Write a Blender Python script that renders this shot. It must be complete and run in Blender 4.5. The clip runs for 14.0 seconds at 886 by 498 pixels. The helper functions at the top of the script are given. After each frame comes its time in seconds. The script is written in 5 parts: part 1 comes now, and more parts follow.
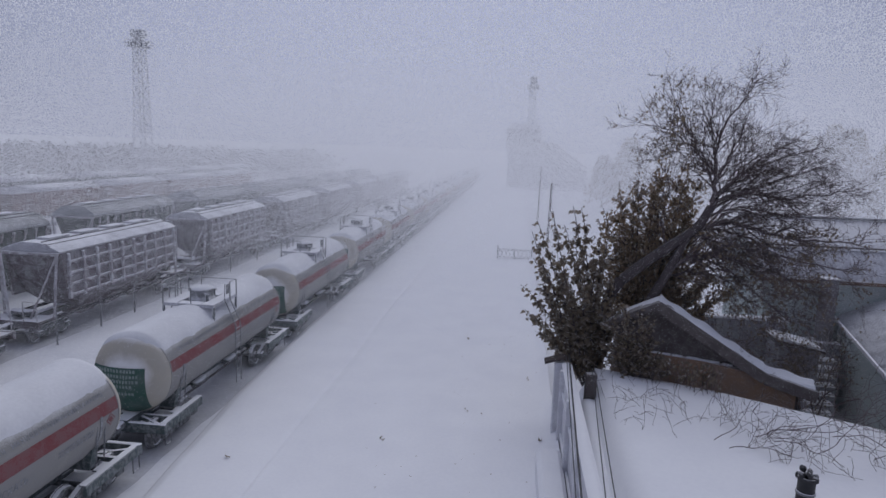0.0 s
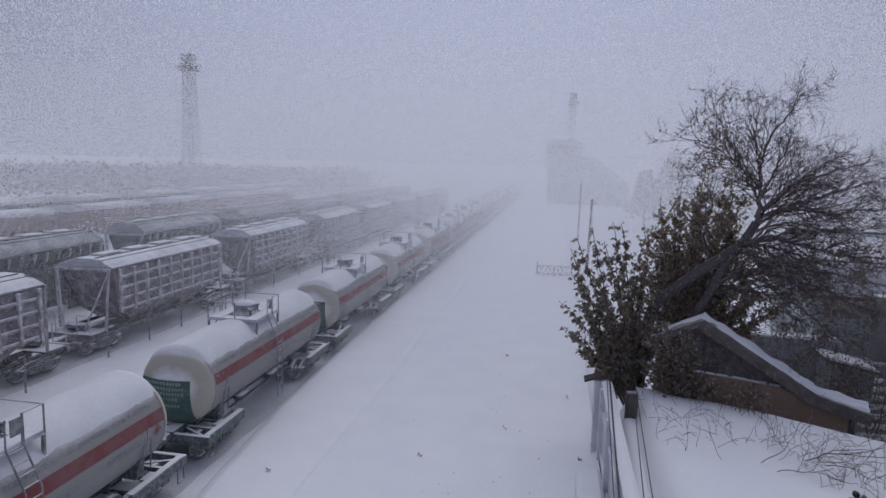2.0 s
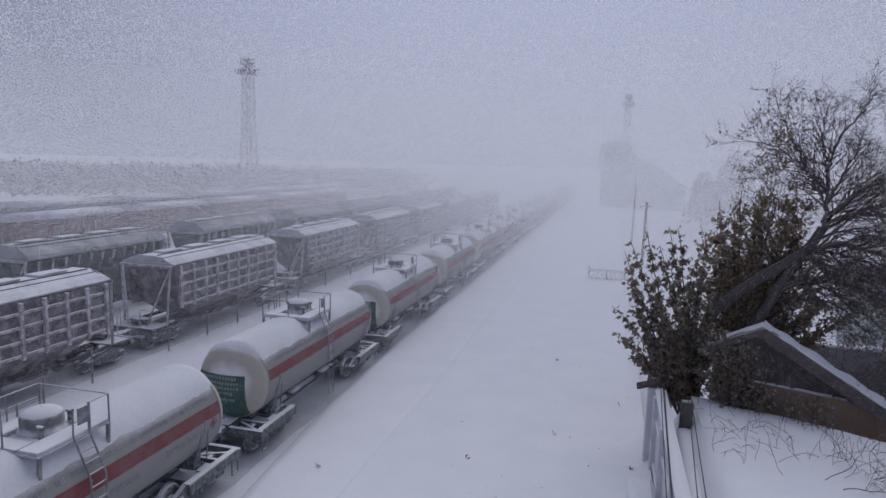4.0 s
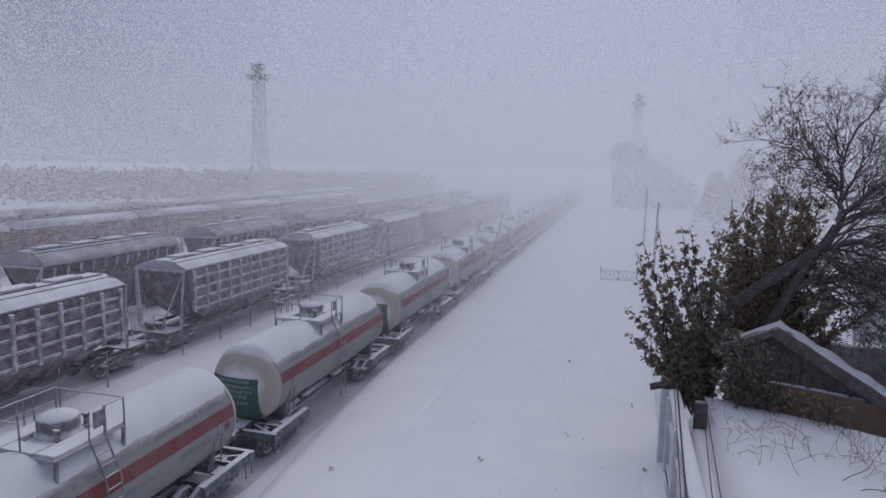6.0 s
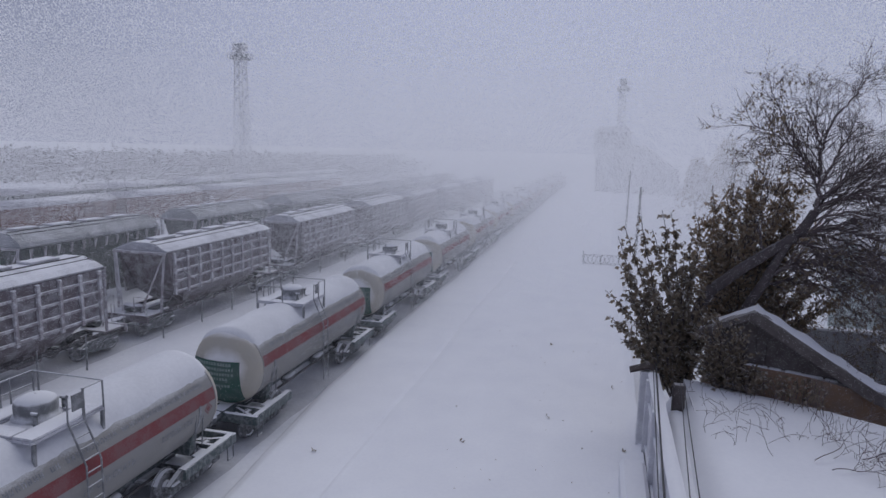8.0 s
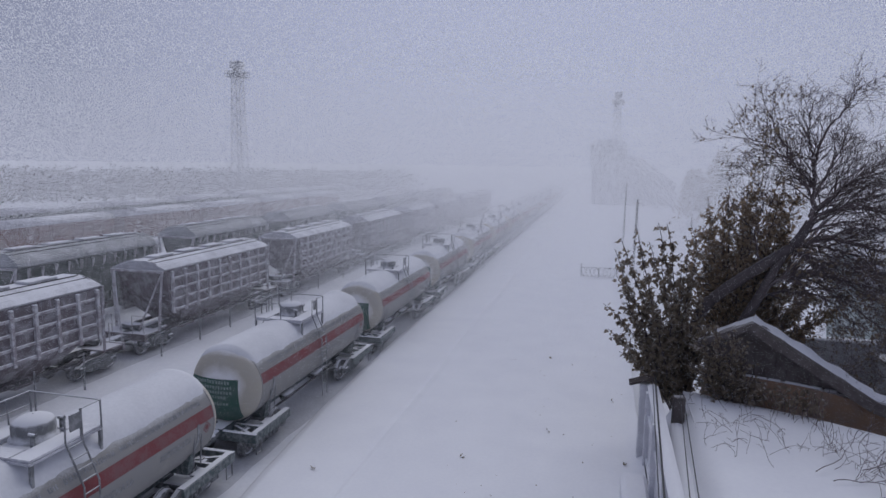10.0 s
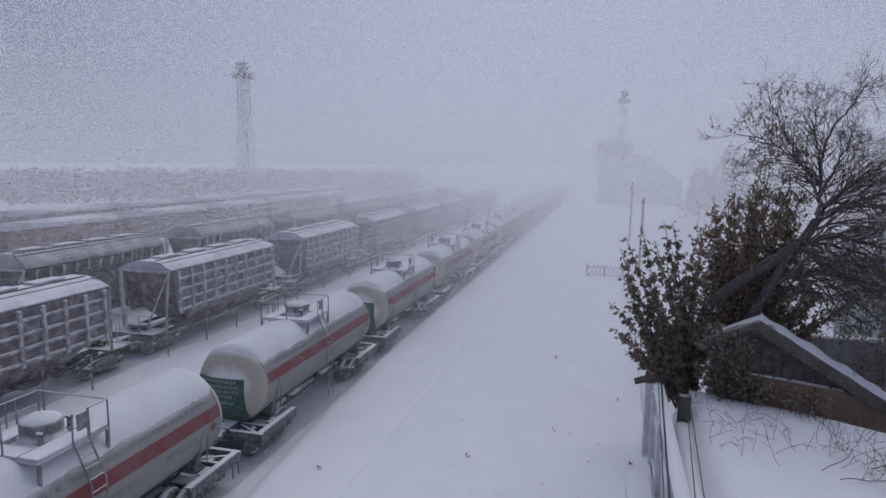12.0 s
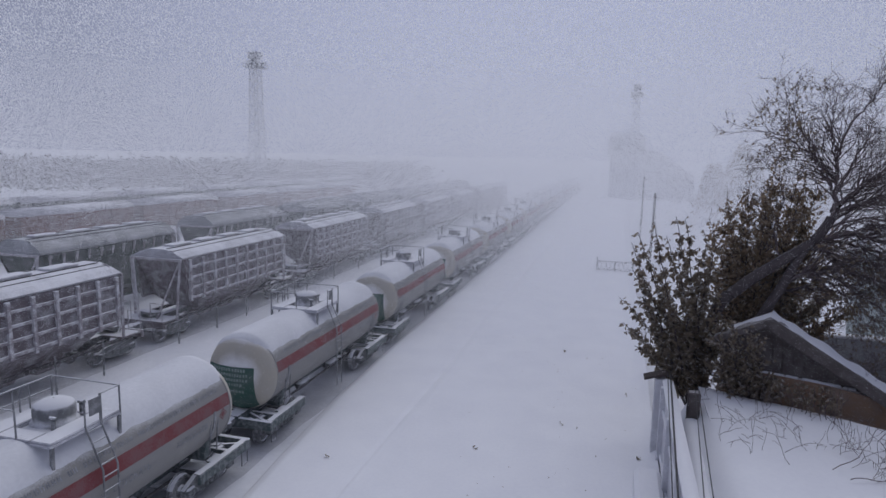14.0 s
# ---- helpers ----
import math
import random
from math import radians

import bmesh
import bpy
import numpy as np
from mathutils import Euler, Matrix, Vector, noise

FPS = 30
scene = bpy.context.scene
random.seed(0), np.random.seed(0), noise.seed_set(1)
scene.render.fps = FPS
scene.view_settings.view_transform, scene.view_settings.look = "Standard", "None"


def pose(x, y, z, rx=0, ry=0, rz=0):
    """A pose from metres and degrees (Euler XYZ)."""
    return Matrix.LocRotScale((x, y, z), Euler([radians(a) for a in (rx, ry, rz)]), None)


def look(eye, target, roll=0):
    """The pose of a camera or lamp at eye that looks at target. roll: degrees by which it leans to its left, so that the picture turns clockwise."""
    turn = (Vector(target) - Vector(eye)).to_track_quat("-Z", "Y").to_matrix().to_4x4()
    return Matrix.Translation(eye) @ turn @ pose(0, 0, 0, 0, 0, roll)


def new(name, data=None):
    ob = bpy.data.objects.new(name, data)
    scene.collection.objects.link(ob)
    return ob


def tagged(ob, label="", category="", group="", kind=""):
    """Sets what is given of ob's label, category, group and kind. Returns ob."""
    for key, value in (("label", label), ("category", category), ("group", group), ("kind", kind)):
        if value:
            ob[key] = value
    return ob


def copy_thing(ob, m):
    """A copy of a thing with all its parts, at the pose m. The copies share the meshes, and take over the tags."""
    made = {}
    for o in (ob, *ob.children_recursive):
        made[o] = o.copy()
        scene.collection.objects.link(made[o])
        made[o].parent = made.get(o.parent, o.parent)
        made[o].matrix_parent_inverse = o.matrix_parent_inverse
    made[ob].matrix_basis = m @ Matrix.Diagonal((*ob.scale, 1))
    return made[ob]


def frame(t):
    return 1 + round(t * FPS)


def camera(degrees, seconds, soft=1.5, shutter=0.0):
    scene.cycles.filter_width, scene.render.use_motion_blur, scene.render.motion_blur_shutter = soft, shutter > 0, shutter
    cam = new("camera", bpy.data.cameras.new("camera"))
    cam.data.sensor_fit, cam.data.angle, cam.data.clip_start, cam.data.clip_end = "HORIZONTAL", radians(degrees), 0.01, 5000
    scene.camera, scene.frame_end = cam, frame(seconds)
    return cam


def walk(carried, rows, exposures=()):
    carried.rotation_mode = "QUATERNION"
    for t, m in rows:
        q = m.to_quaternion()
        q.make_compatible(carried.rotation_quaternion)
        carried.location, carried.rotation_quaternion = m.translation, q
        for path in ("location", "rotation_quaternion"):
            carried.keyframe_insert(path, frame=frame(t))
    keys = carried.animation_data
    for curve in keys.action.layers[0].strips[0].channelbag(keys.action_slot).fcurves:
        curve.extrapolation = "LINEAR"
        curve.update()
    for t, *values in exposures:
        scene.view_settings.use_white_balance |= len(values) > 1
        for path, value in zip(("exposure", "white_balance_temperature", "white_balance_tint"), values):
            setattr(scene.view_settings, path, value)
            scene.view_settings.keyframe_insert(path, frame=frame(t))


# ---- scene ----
cam = camera(70.4, 14.0)
EYE = 9.9
# seconds, turn to the left, tilt up, lean, and the small sway of the hand-held camera
ROWS = [
    (0.0, 6.35, -9.28, -2.00, -0.081, 0.076, 0.010),
    (0.5, 8.29, -8.34, -0.96, -0.082, -0.062, -0.010),
    (1.0, 9.12, -8.47, -1.16, -0.060, 0.030, 0.006),
    (1.5, 9.61, -8.10, -1.19, -0.025, -0.002, 0.007),
    (2.0, 10.05, -7.88, -1.48, -0.015, -0.006, 0.015),
    (2.5, 11.11, -7.94, -1.87, -0.033, 0.001, 0.012),
    (3.0, 12.44, -7.95, -2.01, -0.056, 0.036, 0.007),
    (3.5, 14.06, -7.85, -1.46, -0.077, 0.055, 0.003),
    (4.0, 14.65, -7.83, -1.65, -0.044, 0.012, 0.006),
    (6.3, 15.79, -7.64, -0.99, -0.018, -0.004, -0.004),
    (6.5, 15.71, -8.05, -1.31, 0.002, -0.038, -0.001),
    (7.0, 15.44, -9.41, -1.18, 0.018, -0.009, -0.013),
    (7.5, 14.91, -9.70, -1.31, 0.026, 0.024, -0.015),
    (8.0, 14.17, -9.10, -1.45, 0.006, 0.021, -0.015),
    (8.5, 13.90, -8.61, -1.29, 0.041, 0.008, -0.003),
    (8.7, 13.57, -8.43, -1.38, 0.027, -0.026, 0.010),
    (11.0, 14.49, -7.64, -0.31, 0.058, -0.015, 0.008),
    (11.5, 14.63, -7.66, -0.39, 0.075, -0.028, -0.003),
    (12.0, 14.58, -7.81, -0.50, 0.083, -0.034, -0.001),
    (12.5, 14.60, -7.97, -0.78, 0.065, -0.008, 0.012),
    (13.0, 14.97, -8.09, -0.99, 0.016, -0.002, -0.007),
    (13.5, 15.42, -8.26, -1.38, 0.032, -0.003, -0.018),
    (14.0, 15.42, -8.53, -1.24, 0.034, -0.020, -0.009),
]


def hand_pose(yaw, pitch, roll, at=(0.0, 0.0, EYE)):
    return Matrix.Translation(at) @ pose(0, 0, 0, 0, 0, yaw) @ pose(0, 0, 0, 90 + pitch) @ pose(0, 0, 0, 0, 0, -roll)


walk(cam, [(t, hand_pose(yaw, pitch, roll, (sx, sy, EYE + sz))) for t, yaw, pitch, roll, sx, sy, sz in ROWS])

# ---- light: a snowstorm's overcast sky ----
world = bpy.data.worlds.new("overcast")
scene.world = world
world.use_nodes = True
wn, wl = world.node_tree.nodes, world.node_tree.links
wn.clear()
sky = wn.new("ShaderNodeTexSky")
sky.sky_type = "NISHITA"
sky.sun_disc = False
sky.sun_elevation, sky.sun_rotation = radians(50), radians(4)
sky_bg = wn.new("ShaderNodeBackground")
sky_bg.inputs["Strength"].default_value = 0.003
wl.new(sky.outputs[0], sky_bg.inputs["Color"])
cloud_bg = wn.new("ShaderNodeBackground")
cloud_bg.inputs["Color"].default_value = (0.324, 0.351, 0.496, 1)
# the cloud is a little brighter round the hidden sun
sky_way = wn.new("ShaderNodeTexCoord")
toward = wn.new("ShaderNodeVectorMath")
toward.operation = "DOT_PRODUCT"
toward.inputs[1].default_value = (-0.12, 0.95, 0.28)
wl.new(sky_way.outputs["Generated"], toward.inputs[0])
glow = wn.new("ShaderNodeMapRange")
glow.inputs["From Min"].default_value, glow.inputs["From Max"].default_value = 0.78, 1.0
glow.inputs["To Min"].default_value, glow.inputs["To Max"].default_value = 0.75, 1.15
wl.new(toward.outputs["Value"], glow.inputs["Value"])
wl.new(glow.outputs[0], cloud_bg.inputs["Strength"])
sky_sum = wn.new("ShaderNodeAddShader")
wl.new(sky_bg.outputs[0], sky_sum.inputs[0])
wl.new(cloud_bg.outputs[0], sky_sum.inputs[1])
sky_out = wn.new("ShaderNodeOutputWorld")
wl.new(sky_sum.outputs[0], sky_out.inputs["Surface"])
sun_lamp = bpy.data.lights.new("sun", "SUN")
sun_lamp.energy, sun_lamp.angle, sun_lamp.color = 1.12, radians(60), (0.98, 0.98, 1.0)
sun = new("sun", sun_lamp)
sun.matrix_world = look((5, 65, 78), (0, 0, 0))
scene.view_settings.exposure = 0.0


# ---- materials ----
SNOW = (0.83, 0.84, 0.87)


def material(name, colour, second=None, rough=0.7, metal=0.0, scale=3.0, fine=40.0, bump=0.15, snow=0.0, snow_at=0.55, dust=0.0, plaster=None, thin=0.0):
    """Paint, metal, wood or snow: two colours mottled at two scales, fine relief, and snow lying on what faces up (snow: how much) or blown on as a dusting (dust)."""
    m = bpy.data.materials.new(name)
    m.use_nodes = True
    n, l = m.node_tree.nodes, m.node_tree.links
    bsdf = n["Principled BSDF"]
    bsdf.inputs["Metallic"].default_value = metal
    coord = n.new("ShaderNodeTexCoord")
    geo = n.new("ShaderNodeNewGeometry")
    wide, small = n.new("ShaderNodeTexNoise"), n.new("ShaderNodeTexNoise")
    for node, size in ((wide, scale), (small, fine)):
        node.inputs["Scale"].default_value = size
        node.inputs["Detail"].default_value = 5
        l.new(geo.outputs["Position"], node.inputs["Vector"])
    both = n.new("ShaderNodeMath")
    both.operation = "MULTIPLY_ADD"
    both.inputs[1].default_value = 0.4
    l.new(small.outputs["Fac"], both.inputs[0])
    half = n.new("ShaderNodeMath")
    half.operation = "MULTIPLY"
    half.inputs[1].default_value = 0.6
    l.new(wide.outputs["Fac"], half.inputs[0])
    l.new(half.outputs[0], both.inputs[2])
    ramp = n.new("ShaderNodeMapRange")
    ramp.inputs["From Min"].default_value, ramp.inputs["From Max"].default_value = 0.36, 0.64
    l.new(both.outputs[0], ramp.inputs["Value"])
    mix = n.new("ShaderNodeMix")
    mix.data_type = "RGBA"
    mix.inputs["A"].default_value = (*colour, 1)
    mix.inputs["B"].default_value = (*(second or [c * 0.7 for c in colour]), 1)
    l.new(ramp.outputs[0], mix.inputs["Factor"])
    last = mix.outputs["Result"]
    rough_now = None
    if snow or dust:
        split = n.new("ShaderNodeSeparateXYZ")
        l.new(geo.outputs["Normal"], split.inputs[0])
        lying = n.new("ShaderNodeMath")
        lying.operation = "MULTIPLY_ADD"
        lying.inputs[1].default_value = 0.55
        l.new(both.outputs[0], lying.inputs[0])
        l.new(split.outputs["Z"], lying.inputs[2])
        edge = n.new("ShaderNodeMapRange")
        edge.inputs["From Min"].default_value, edge.inputs["From Max"].default_value = snow_at + 0.15, snow_at + 0.4
        edge.inputs["To Max"].default_value = snow
        l.new(lying.outputs[0], edge.inputs["Value"])
        blown = n.new("ShaderNodeMapRange")
        blown.inputs["From Min"].default_value, blown.inputs["From Max"].default_value = 0.46, 0.58
        blown.inputs["To Min"].default_value, blown.inputs["To Max"].default_value = dust * 0.3, dust
        l.new(both.outputs[0], blown.inputs["Value"])
        most = n.new("ShaderNodeMath")
        most.operation = "MAXIMUM"
        l.new(edge.outputs[0], most.inputs[0])
        l.new(blown.outputs[0], most.inputs[1])
        if plaster:
            # snow plastered on a round end, inside a ragged circle about the object's own axis
            flat_xz = n.new("ShaderNodeVectorMath")
            flat_xz.operation = "MULTIPLY"
            flat_xz.inputs[1].default_value = (1, 0, 1)
            l.new(coord.outputs["Object"], flat_xz.inputs[0])
            away = n.new("ShaderNodeVectorMath")
            away.operation = "LENGTH"
            l.new(flat_xz.outputs[0], away.inputs[0])
            ragged = n.new("ShaderNodeMath")
            ragged.operation = "MULTIPLY_ADD"
            ragged.inputs[1].default_value = 0.5
            l.new(wide.outputs["Fac"], ragged.inputs[0])
            l.new(away.outputs["Value"], ragged.inputs[2])
            disc = n.new("ShaderNodeMapRange")
            disc.inputs["From Min"].default_value, disc.inputs["From Max"].default_value = plaster + 0.22, plaster - 0.18
            disc.inputs["To Max"].default_value = 0.85
            l.new(ragged.outputs[0], disc.inputs["Value"])
            more = n.new("ShaderNodeMath")
            more.operation = "MAXIMUM"
            l.new(most.outputs[0], more.inputs[0])
            l.new(disc.outputs[0], more.inputs[1])
            most = more
        over = n.new("ShaderNodeMix")
        over.data_type = "RGBA"
        over.inputs["B"].default_value = (*SNOW, 1)
        l.new(last, over.inputs["A"])
        l.new(most.outputs[0], over.inputs["Factor"])
        last = over.outputs["Result"]
        rough_now = n.new("ShaderNodeMapRange")
        rough_now.inputs["To Min"].default_value, rough_now.inputs["To Max"].default_value = rough, 0.9
        l.new(most.outputs[0], rough_now.inputs["Value"])
        l.new(rough_now.outputs[0], bsdf.inputs["Roughness"])
    else:
        bsdf.inputs["Roughness"].default_value = rough
    l.new(last, bsdf.inputs["Base Color"])
    if thin:
        # thin leaves let some light through
        through_leaf, blend = n.new("ShaderNodeBsdfTranslucent"), n.new("ShaderNodeMixShader")
        blend.inputs[0].default_value = thin
        l.new(last, through_leaf.inputs["Color"])
        l.new(bsdf.outputs[0], blend.inputs[1])
        l.new(through_leaf.outputs[0], blend.inputs[2])
        l.new(blend.outputs[0], n["Material Output"].inputs["Surface"])
    if not bump:
        return m
    relief = n.new("ShaderNodeBump")
    relief.inputs["Strength"].default_value = bump
    relief.inputs["Distance"].default_value = 0.02
    l.new(both.outputs[0], relief.inputs["Height"])
    l.new(relief.outputs[0], bsdf.inputs["Normal"])
    return m


M_SNOW = material("snow", SNOW, (0.78, 0.79, 0.83), 0.9, scale=0.6, fine=9, bump=0.35)
M_YARD = material("yard_snow", (0.80, 0.81, 0.84), (0.70, 0.71, 0.75), 0.9, scale=0.35, fine=6, bump=0.5)
# darker snow colour that paints in the wagons' shade on the tracks
M_TRACKSNOW = material("shade_toned_track_snow", (0.60, 0.61, 0.64), (0.46, 0.465, 0.49), 0.9, scale=0.7, fine=8, bump=0.5)
M_TANKSNOW = material("wind_packed_snow", (0.72, 0.73, 0.76), (0.62, 0.63, 0.66), 0.9, scale=0.9, fine=11, bump=0.4)
M_TANK = material("tank_paint", (0.28, 0.272, 0.258), (0.18, 0.177, 0.17), 0.55, scale=1.6, fine=25, bump=0.1, snow=0.9, snow_at=0.66, dust=0.1)
M_END = material("beige_end_paint", (0.47, 0.435, 0.36), (0.36, 0.335, 0.28), 0.6, scale=1.4, fine=22, bump=0.1, snow=0.9, snow_at=0.7, dust=0.14, plaster=0.98)
M_RED = material("red_paint", (0.20, 0.022, 0.026), (0.14, 0.021, 0.024), 0.5, scale=2, fine=30, bump=0.06, dust=0.08)
M_GREEN = material("green_paint", (0.022, 0.10, 0.07), (0.014, 0.06, 0.045), 0.6, scale=2.2, fine=18, bump=0.1, dust=0.08)
M_IRON = material("bogie_iron", (0.018, 0.028, 0.028), (0.035, 0.042, 0.042), 0.7, scale=7, fine=30, bump=0.3, snow=1.0, snow_at=0.38, dust=0.32)
M_WHEEL = material("wheel_steel", (0.05, 0.05, 0.054), (0.022, 0.024, 0.026), 0.6, scale=9, fine=40, bump=0.3, snow=1.0, snow_at=0.3, dust=0.4)
M_FRAME = material("frame_green", (0.02, 0.055, 0.05), (0.035, 0.05, 0.05), 0.65, scale=7, fine=25, bump=0.2, snow=1.0, snow_at=0.5, dust=0.25)
M_RAIL = material("grey_steel", (0.09, 0.095, 0.1), (0.16, 0.165, 0.17), 0.6, scale=5, fine=60, bump=0.1, snow=0.8, snow_at=0.5, dust=0.25)
M_LETTER = material("dark_lettering", (0.09, 0.10, 0.12), (0.16, 0.17, 0.19), 0.7, scale=6, fine=40, bump=0.05, dust=0.3)
M_WHITE = material("white_lettering", (0.30, 0.36, 0.35), (0.16, 0.22, 0.21), 0.7, scale=9, fine=50, bump=0.05)
M_HOP = material("brown_hopper_paint", (0.085, 0.056, 0.066), (0.055, 0.037, 0.045), 0.65, scale=2.2, fine=20, bump=0.2, snow=0.9, snow_at=0.55, dust=0.34)
M_HOPRIB = material("frosted_rib_paint", (0.22, 0.18, 0.195), (0.13, 0.105, 0.12), 0.7, scale=3, fine=25, bump=0.2, snow=1.0, snow_at=0.32, dust=0.7)
M_SILL = material("dark_sill", (0.03, 0.028, 0.03), (0.05, 0.045, 0.05), 0.7, scale=3, fine=25, bump=0.2, dust=0.1)
M_HOPG = material("green_hopper_paint", (0.035, 0.055, 0.042), (0.025, 0.035, 0.03), 0.65, scale=2.2, fine=20, bump=0.2, snow=0.9, snow_at=0.55, dust=0.18)
M_ROOF = material("snowy_roof_sheet", (0.27, 0.27, 0.30), (0.44, 0.44, 0.48), 0.7, scale=1.0, fine=14, bump=0.2, snow=0.85, snow_at=0.85, dust=0.35)
M_GREENROOF = material("grey_green_roof_sheet", (0.20, 0.21, 0.22), (0.30, 0.31, 0.33), 0.6, scale=1.0, fine=14, bump=0.2, snow=0.7, snow_at=1.0, dust=0.3)
M_SHEET = material("grey_roof_sheet", (0.34, 0.34, 0.37), (0.50, 0.50, 0.54), 0.6, scale=1.2, fine=16, bump=0.2, snow=0.6, snow_at=0.75, dust=0.55)
M_RUST = material("rust_brown_paint", (0.15, 0.055, 0.04), (0.09, 0.04, 0.035), 0.7, scale=1, fine=15, bump=0.2, snow=0.9, snow_at=0.5, dust=0.12)
# pale steel and dusting: haze round the high masts put into their colour
M_MAST = material("haze_toned_mast_steel", (0.24, 0.25, 0.28), (0.17, 0.18, 0.20), 0.6, scale=3, fine=30, dust=0.4)
M_PLASTER = material("pale_green_plaster", (0.42, 0.49, 0.48), (0.34, 0.40, 0.40), 0.85, scale=1, fine=30, bump=0.2, dust=0.15)
M_CONC = material("grey_concrete", (0.30, 0.30, 0.33), (0.23, 0.23, 0.26), 0.85, scale=1.5, fine=25, bump=0.3, snow=0.9, snow_at=0.5, dust=0.3)
M_FENCE = material("pale_fence_board", (0.56, 0.56, 0.60), (0.46, 0.46, 0.50), 0.8, scale=2, fine=30, bump=0.2, snow=0.95, snow_at=0.5, dust=0.75)
M_WOOD = material("brown_timber", (0.16, 0.10, 0.068), (0.10, 0.068, 0.05), 0.75, scale=3, fine=35, bump=0.3, snow=0.8, snow_at=0.6)
# dark timber, its tone raised in place of thin haze
M_DARKWOOD = material("dark_timber", (0.085, 0.07, 0.065), (0.125, 0.104, 0.095), 0.8, scale=3, fine=35, bump=0.3, snow=0.35, snow_at=0.85, dust=0.06)
M_CLAY = material("brown_clay", (0.34, 0.21, 0.13), (0.22, 0.145, 0.10), 0.85, scale=2.5, fine=22, bump=0.3, snow=0.7, snow_at=0.7, dust=0.08)
M_PIER = material("dark_pier_render", (0.17, 0.155, 0.17), (0.12, 0.11, 0.12), 0.85, scale=2, fine=25, bump=0.3, snow=0.8, snow_at=0.6, dust=0.12)
M_CAPWOOD = material("cap_timber", (0.06, 0.045, 0.042), (0.04, 0.032, 0.03), 0.8, scale=3, fine=35, bump=0.3)
# bark and dark leaf tones are raised to stand in for haze before them
M_BARK = material("bark", (0.105, 0.088, 0.088), (0.07, 0.058, 0.06), 0.85, scale=5, fine=60, bump=0.15, snow=0.45, snow_at=0.85)
M_TWIG = material("twig_bark", (0.16, 0.128, 0.13), (0.11, 0.088, 0.092), 0.85, scale=5, fine=60, bump=0)
M_LEAF = material("dark_leaf", (0.21, 0.175, 0.135), (0.28, 0.225, 0.16), 0.75, scale=4, fine=30, bump=0, thin=0.45, snow=0.3, snow_at=0.8)
M_BROWNLEAF = material("brown_leaf", (0.38, 0.285, 0.19), (0.27, 0.205, 0.145), 0.75, scale=4, fine=30, bump=0, thin=0.45)
M_BLACK = material("black_rubber", (0.018, 0.018, 0.02), (0.03, 0.03, 0.032), 0.6, scale=8, fine=60, bump=0.1, snow=0.4, snow_at=0.7)
M_WIRE = material("black_cable", (0.02, 0.02, 0.024), (0.035, 0.035, 0.04), 0.5, scale=8, fine=60, bump=0)
M_FARWOOD = material("far_bark_and_twigs", (0.07, 0.065, 0.07), (0.045, 0.042, 0.046), 0.9, scale=0.5, fine=6, bump=0)
M_FARWALL = material("far_grey_wall", (0.16, 0.16, 0.18), (0.12, 0.12, 0.14), 0.9, scale=0.3, fine=4, snow=0.8, snow_at=0.5)


# ---- mesh helpers ----
def mesh_of(name, bm, mat, smooth=False):
    data = bpy.data.meshes.new(name)
    bm.normal_update()
    bm.to_mesh(data)
    bm.free()
    data.materials.append(mat)
    if smooth:
        data.polygons.foreach_set("use_smooth", [True] * len(data.polygons))
    return data


def part(name, bm, mat, parent=None, label="", smooth=False):
    ob = new(name, mesh_of(name, bm, mat, smooth))
    ob.parent = parent
    return tagged(ob, label)


def share(name, data, parent, m):
    """One more part on a mesh that is already there."""
    ob = new(name, data)
    ob.parent = parent
    ob.matrix_basis = m
    return ob


def box(bm, centre, size, turn=None, bevel=0.0):
    m = Matrix.Translation(centre) @ (turn or Matrix()) @ Matrix.Diagonal((*size, 1))
    made = bmesh.ops.create_cube(bm, size=1.0, matrix=m)
    if bevel:
        edges = list({e for v in made["verts"] for e in v.link_edges})
        bmesh.ops.bevel(bm, geom=edges, offset=bevel, segments=1, affect="EDGES")


def beam(bm, a, b, wide, high):
    """A bar of rectangular section from a to b."""
    a, b = Vector(a), Vector(b)
    d = b - a
    turn = d.to_track_quat("Y", "Z").to_matrix().to_4x4()
    box(bm, (a + b) / 2, (wide, d.length, high), turn)


def rod(bm, a, b, r0, r1=None, n=8, caps=True):
    """A round bar from a to b."""
    a, b = Vector(a), Vector(b)
    d = b - a
    m = Matrix.Translation((a + b) / 2) @ d.to_track_quat("Z", "Y").to_matrix().to_4x4()
    bmesh.ops.create_cone(bm, cap_ends=caps, segments=n, radius1=r0, radius2=r0 if r1 is None else r1, depth=d.length, matrix=m)


def lathe(bm, rings, n=48, axis="y", low=0.0, high=360.0):
    """Rings of (place along the axis, radius) turned about it; from low to high degrees, measured from +x up."""
    whole = high - low >= 360
    rows = []
    for along, r in rings:
        row = []
        for i in range(n if whole else n + 1):
            a = radians(low + (high - low) * i / n)
            c, s = r * math.cos(a), r * math.sin(a)
            row.append(bm.verts.new((c, along, s) if axis == "y" else (c, s, along)))
        rows.append(row)
    for p, q in zip(rows, rows[1:]):
        for i in range(n if whole else n):
            j = (i + 1) % len(p)
            bm.faces.new((p[i], p[j], q[j], q[i]))
    return rows


def prism(bm, outline, y0, y1):
    """An outline of (x, z) drawn out from y0 to y1."""
    a = [bm.verts.new((x, y0, z)) for x, z in outline]
    b = [bm.verts.new((x, y1, z)) for x, z in outline]
    bm.faces.new(a)
    bm.faces.new(b[::-1])
    for i in range(len(a)):
        j = (i + 1) % len(a)
        bm.faces.new((a[j], a[i], b[i], b[j]))


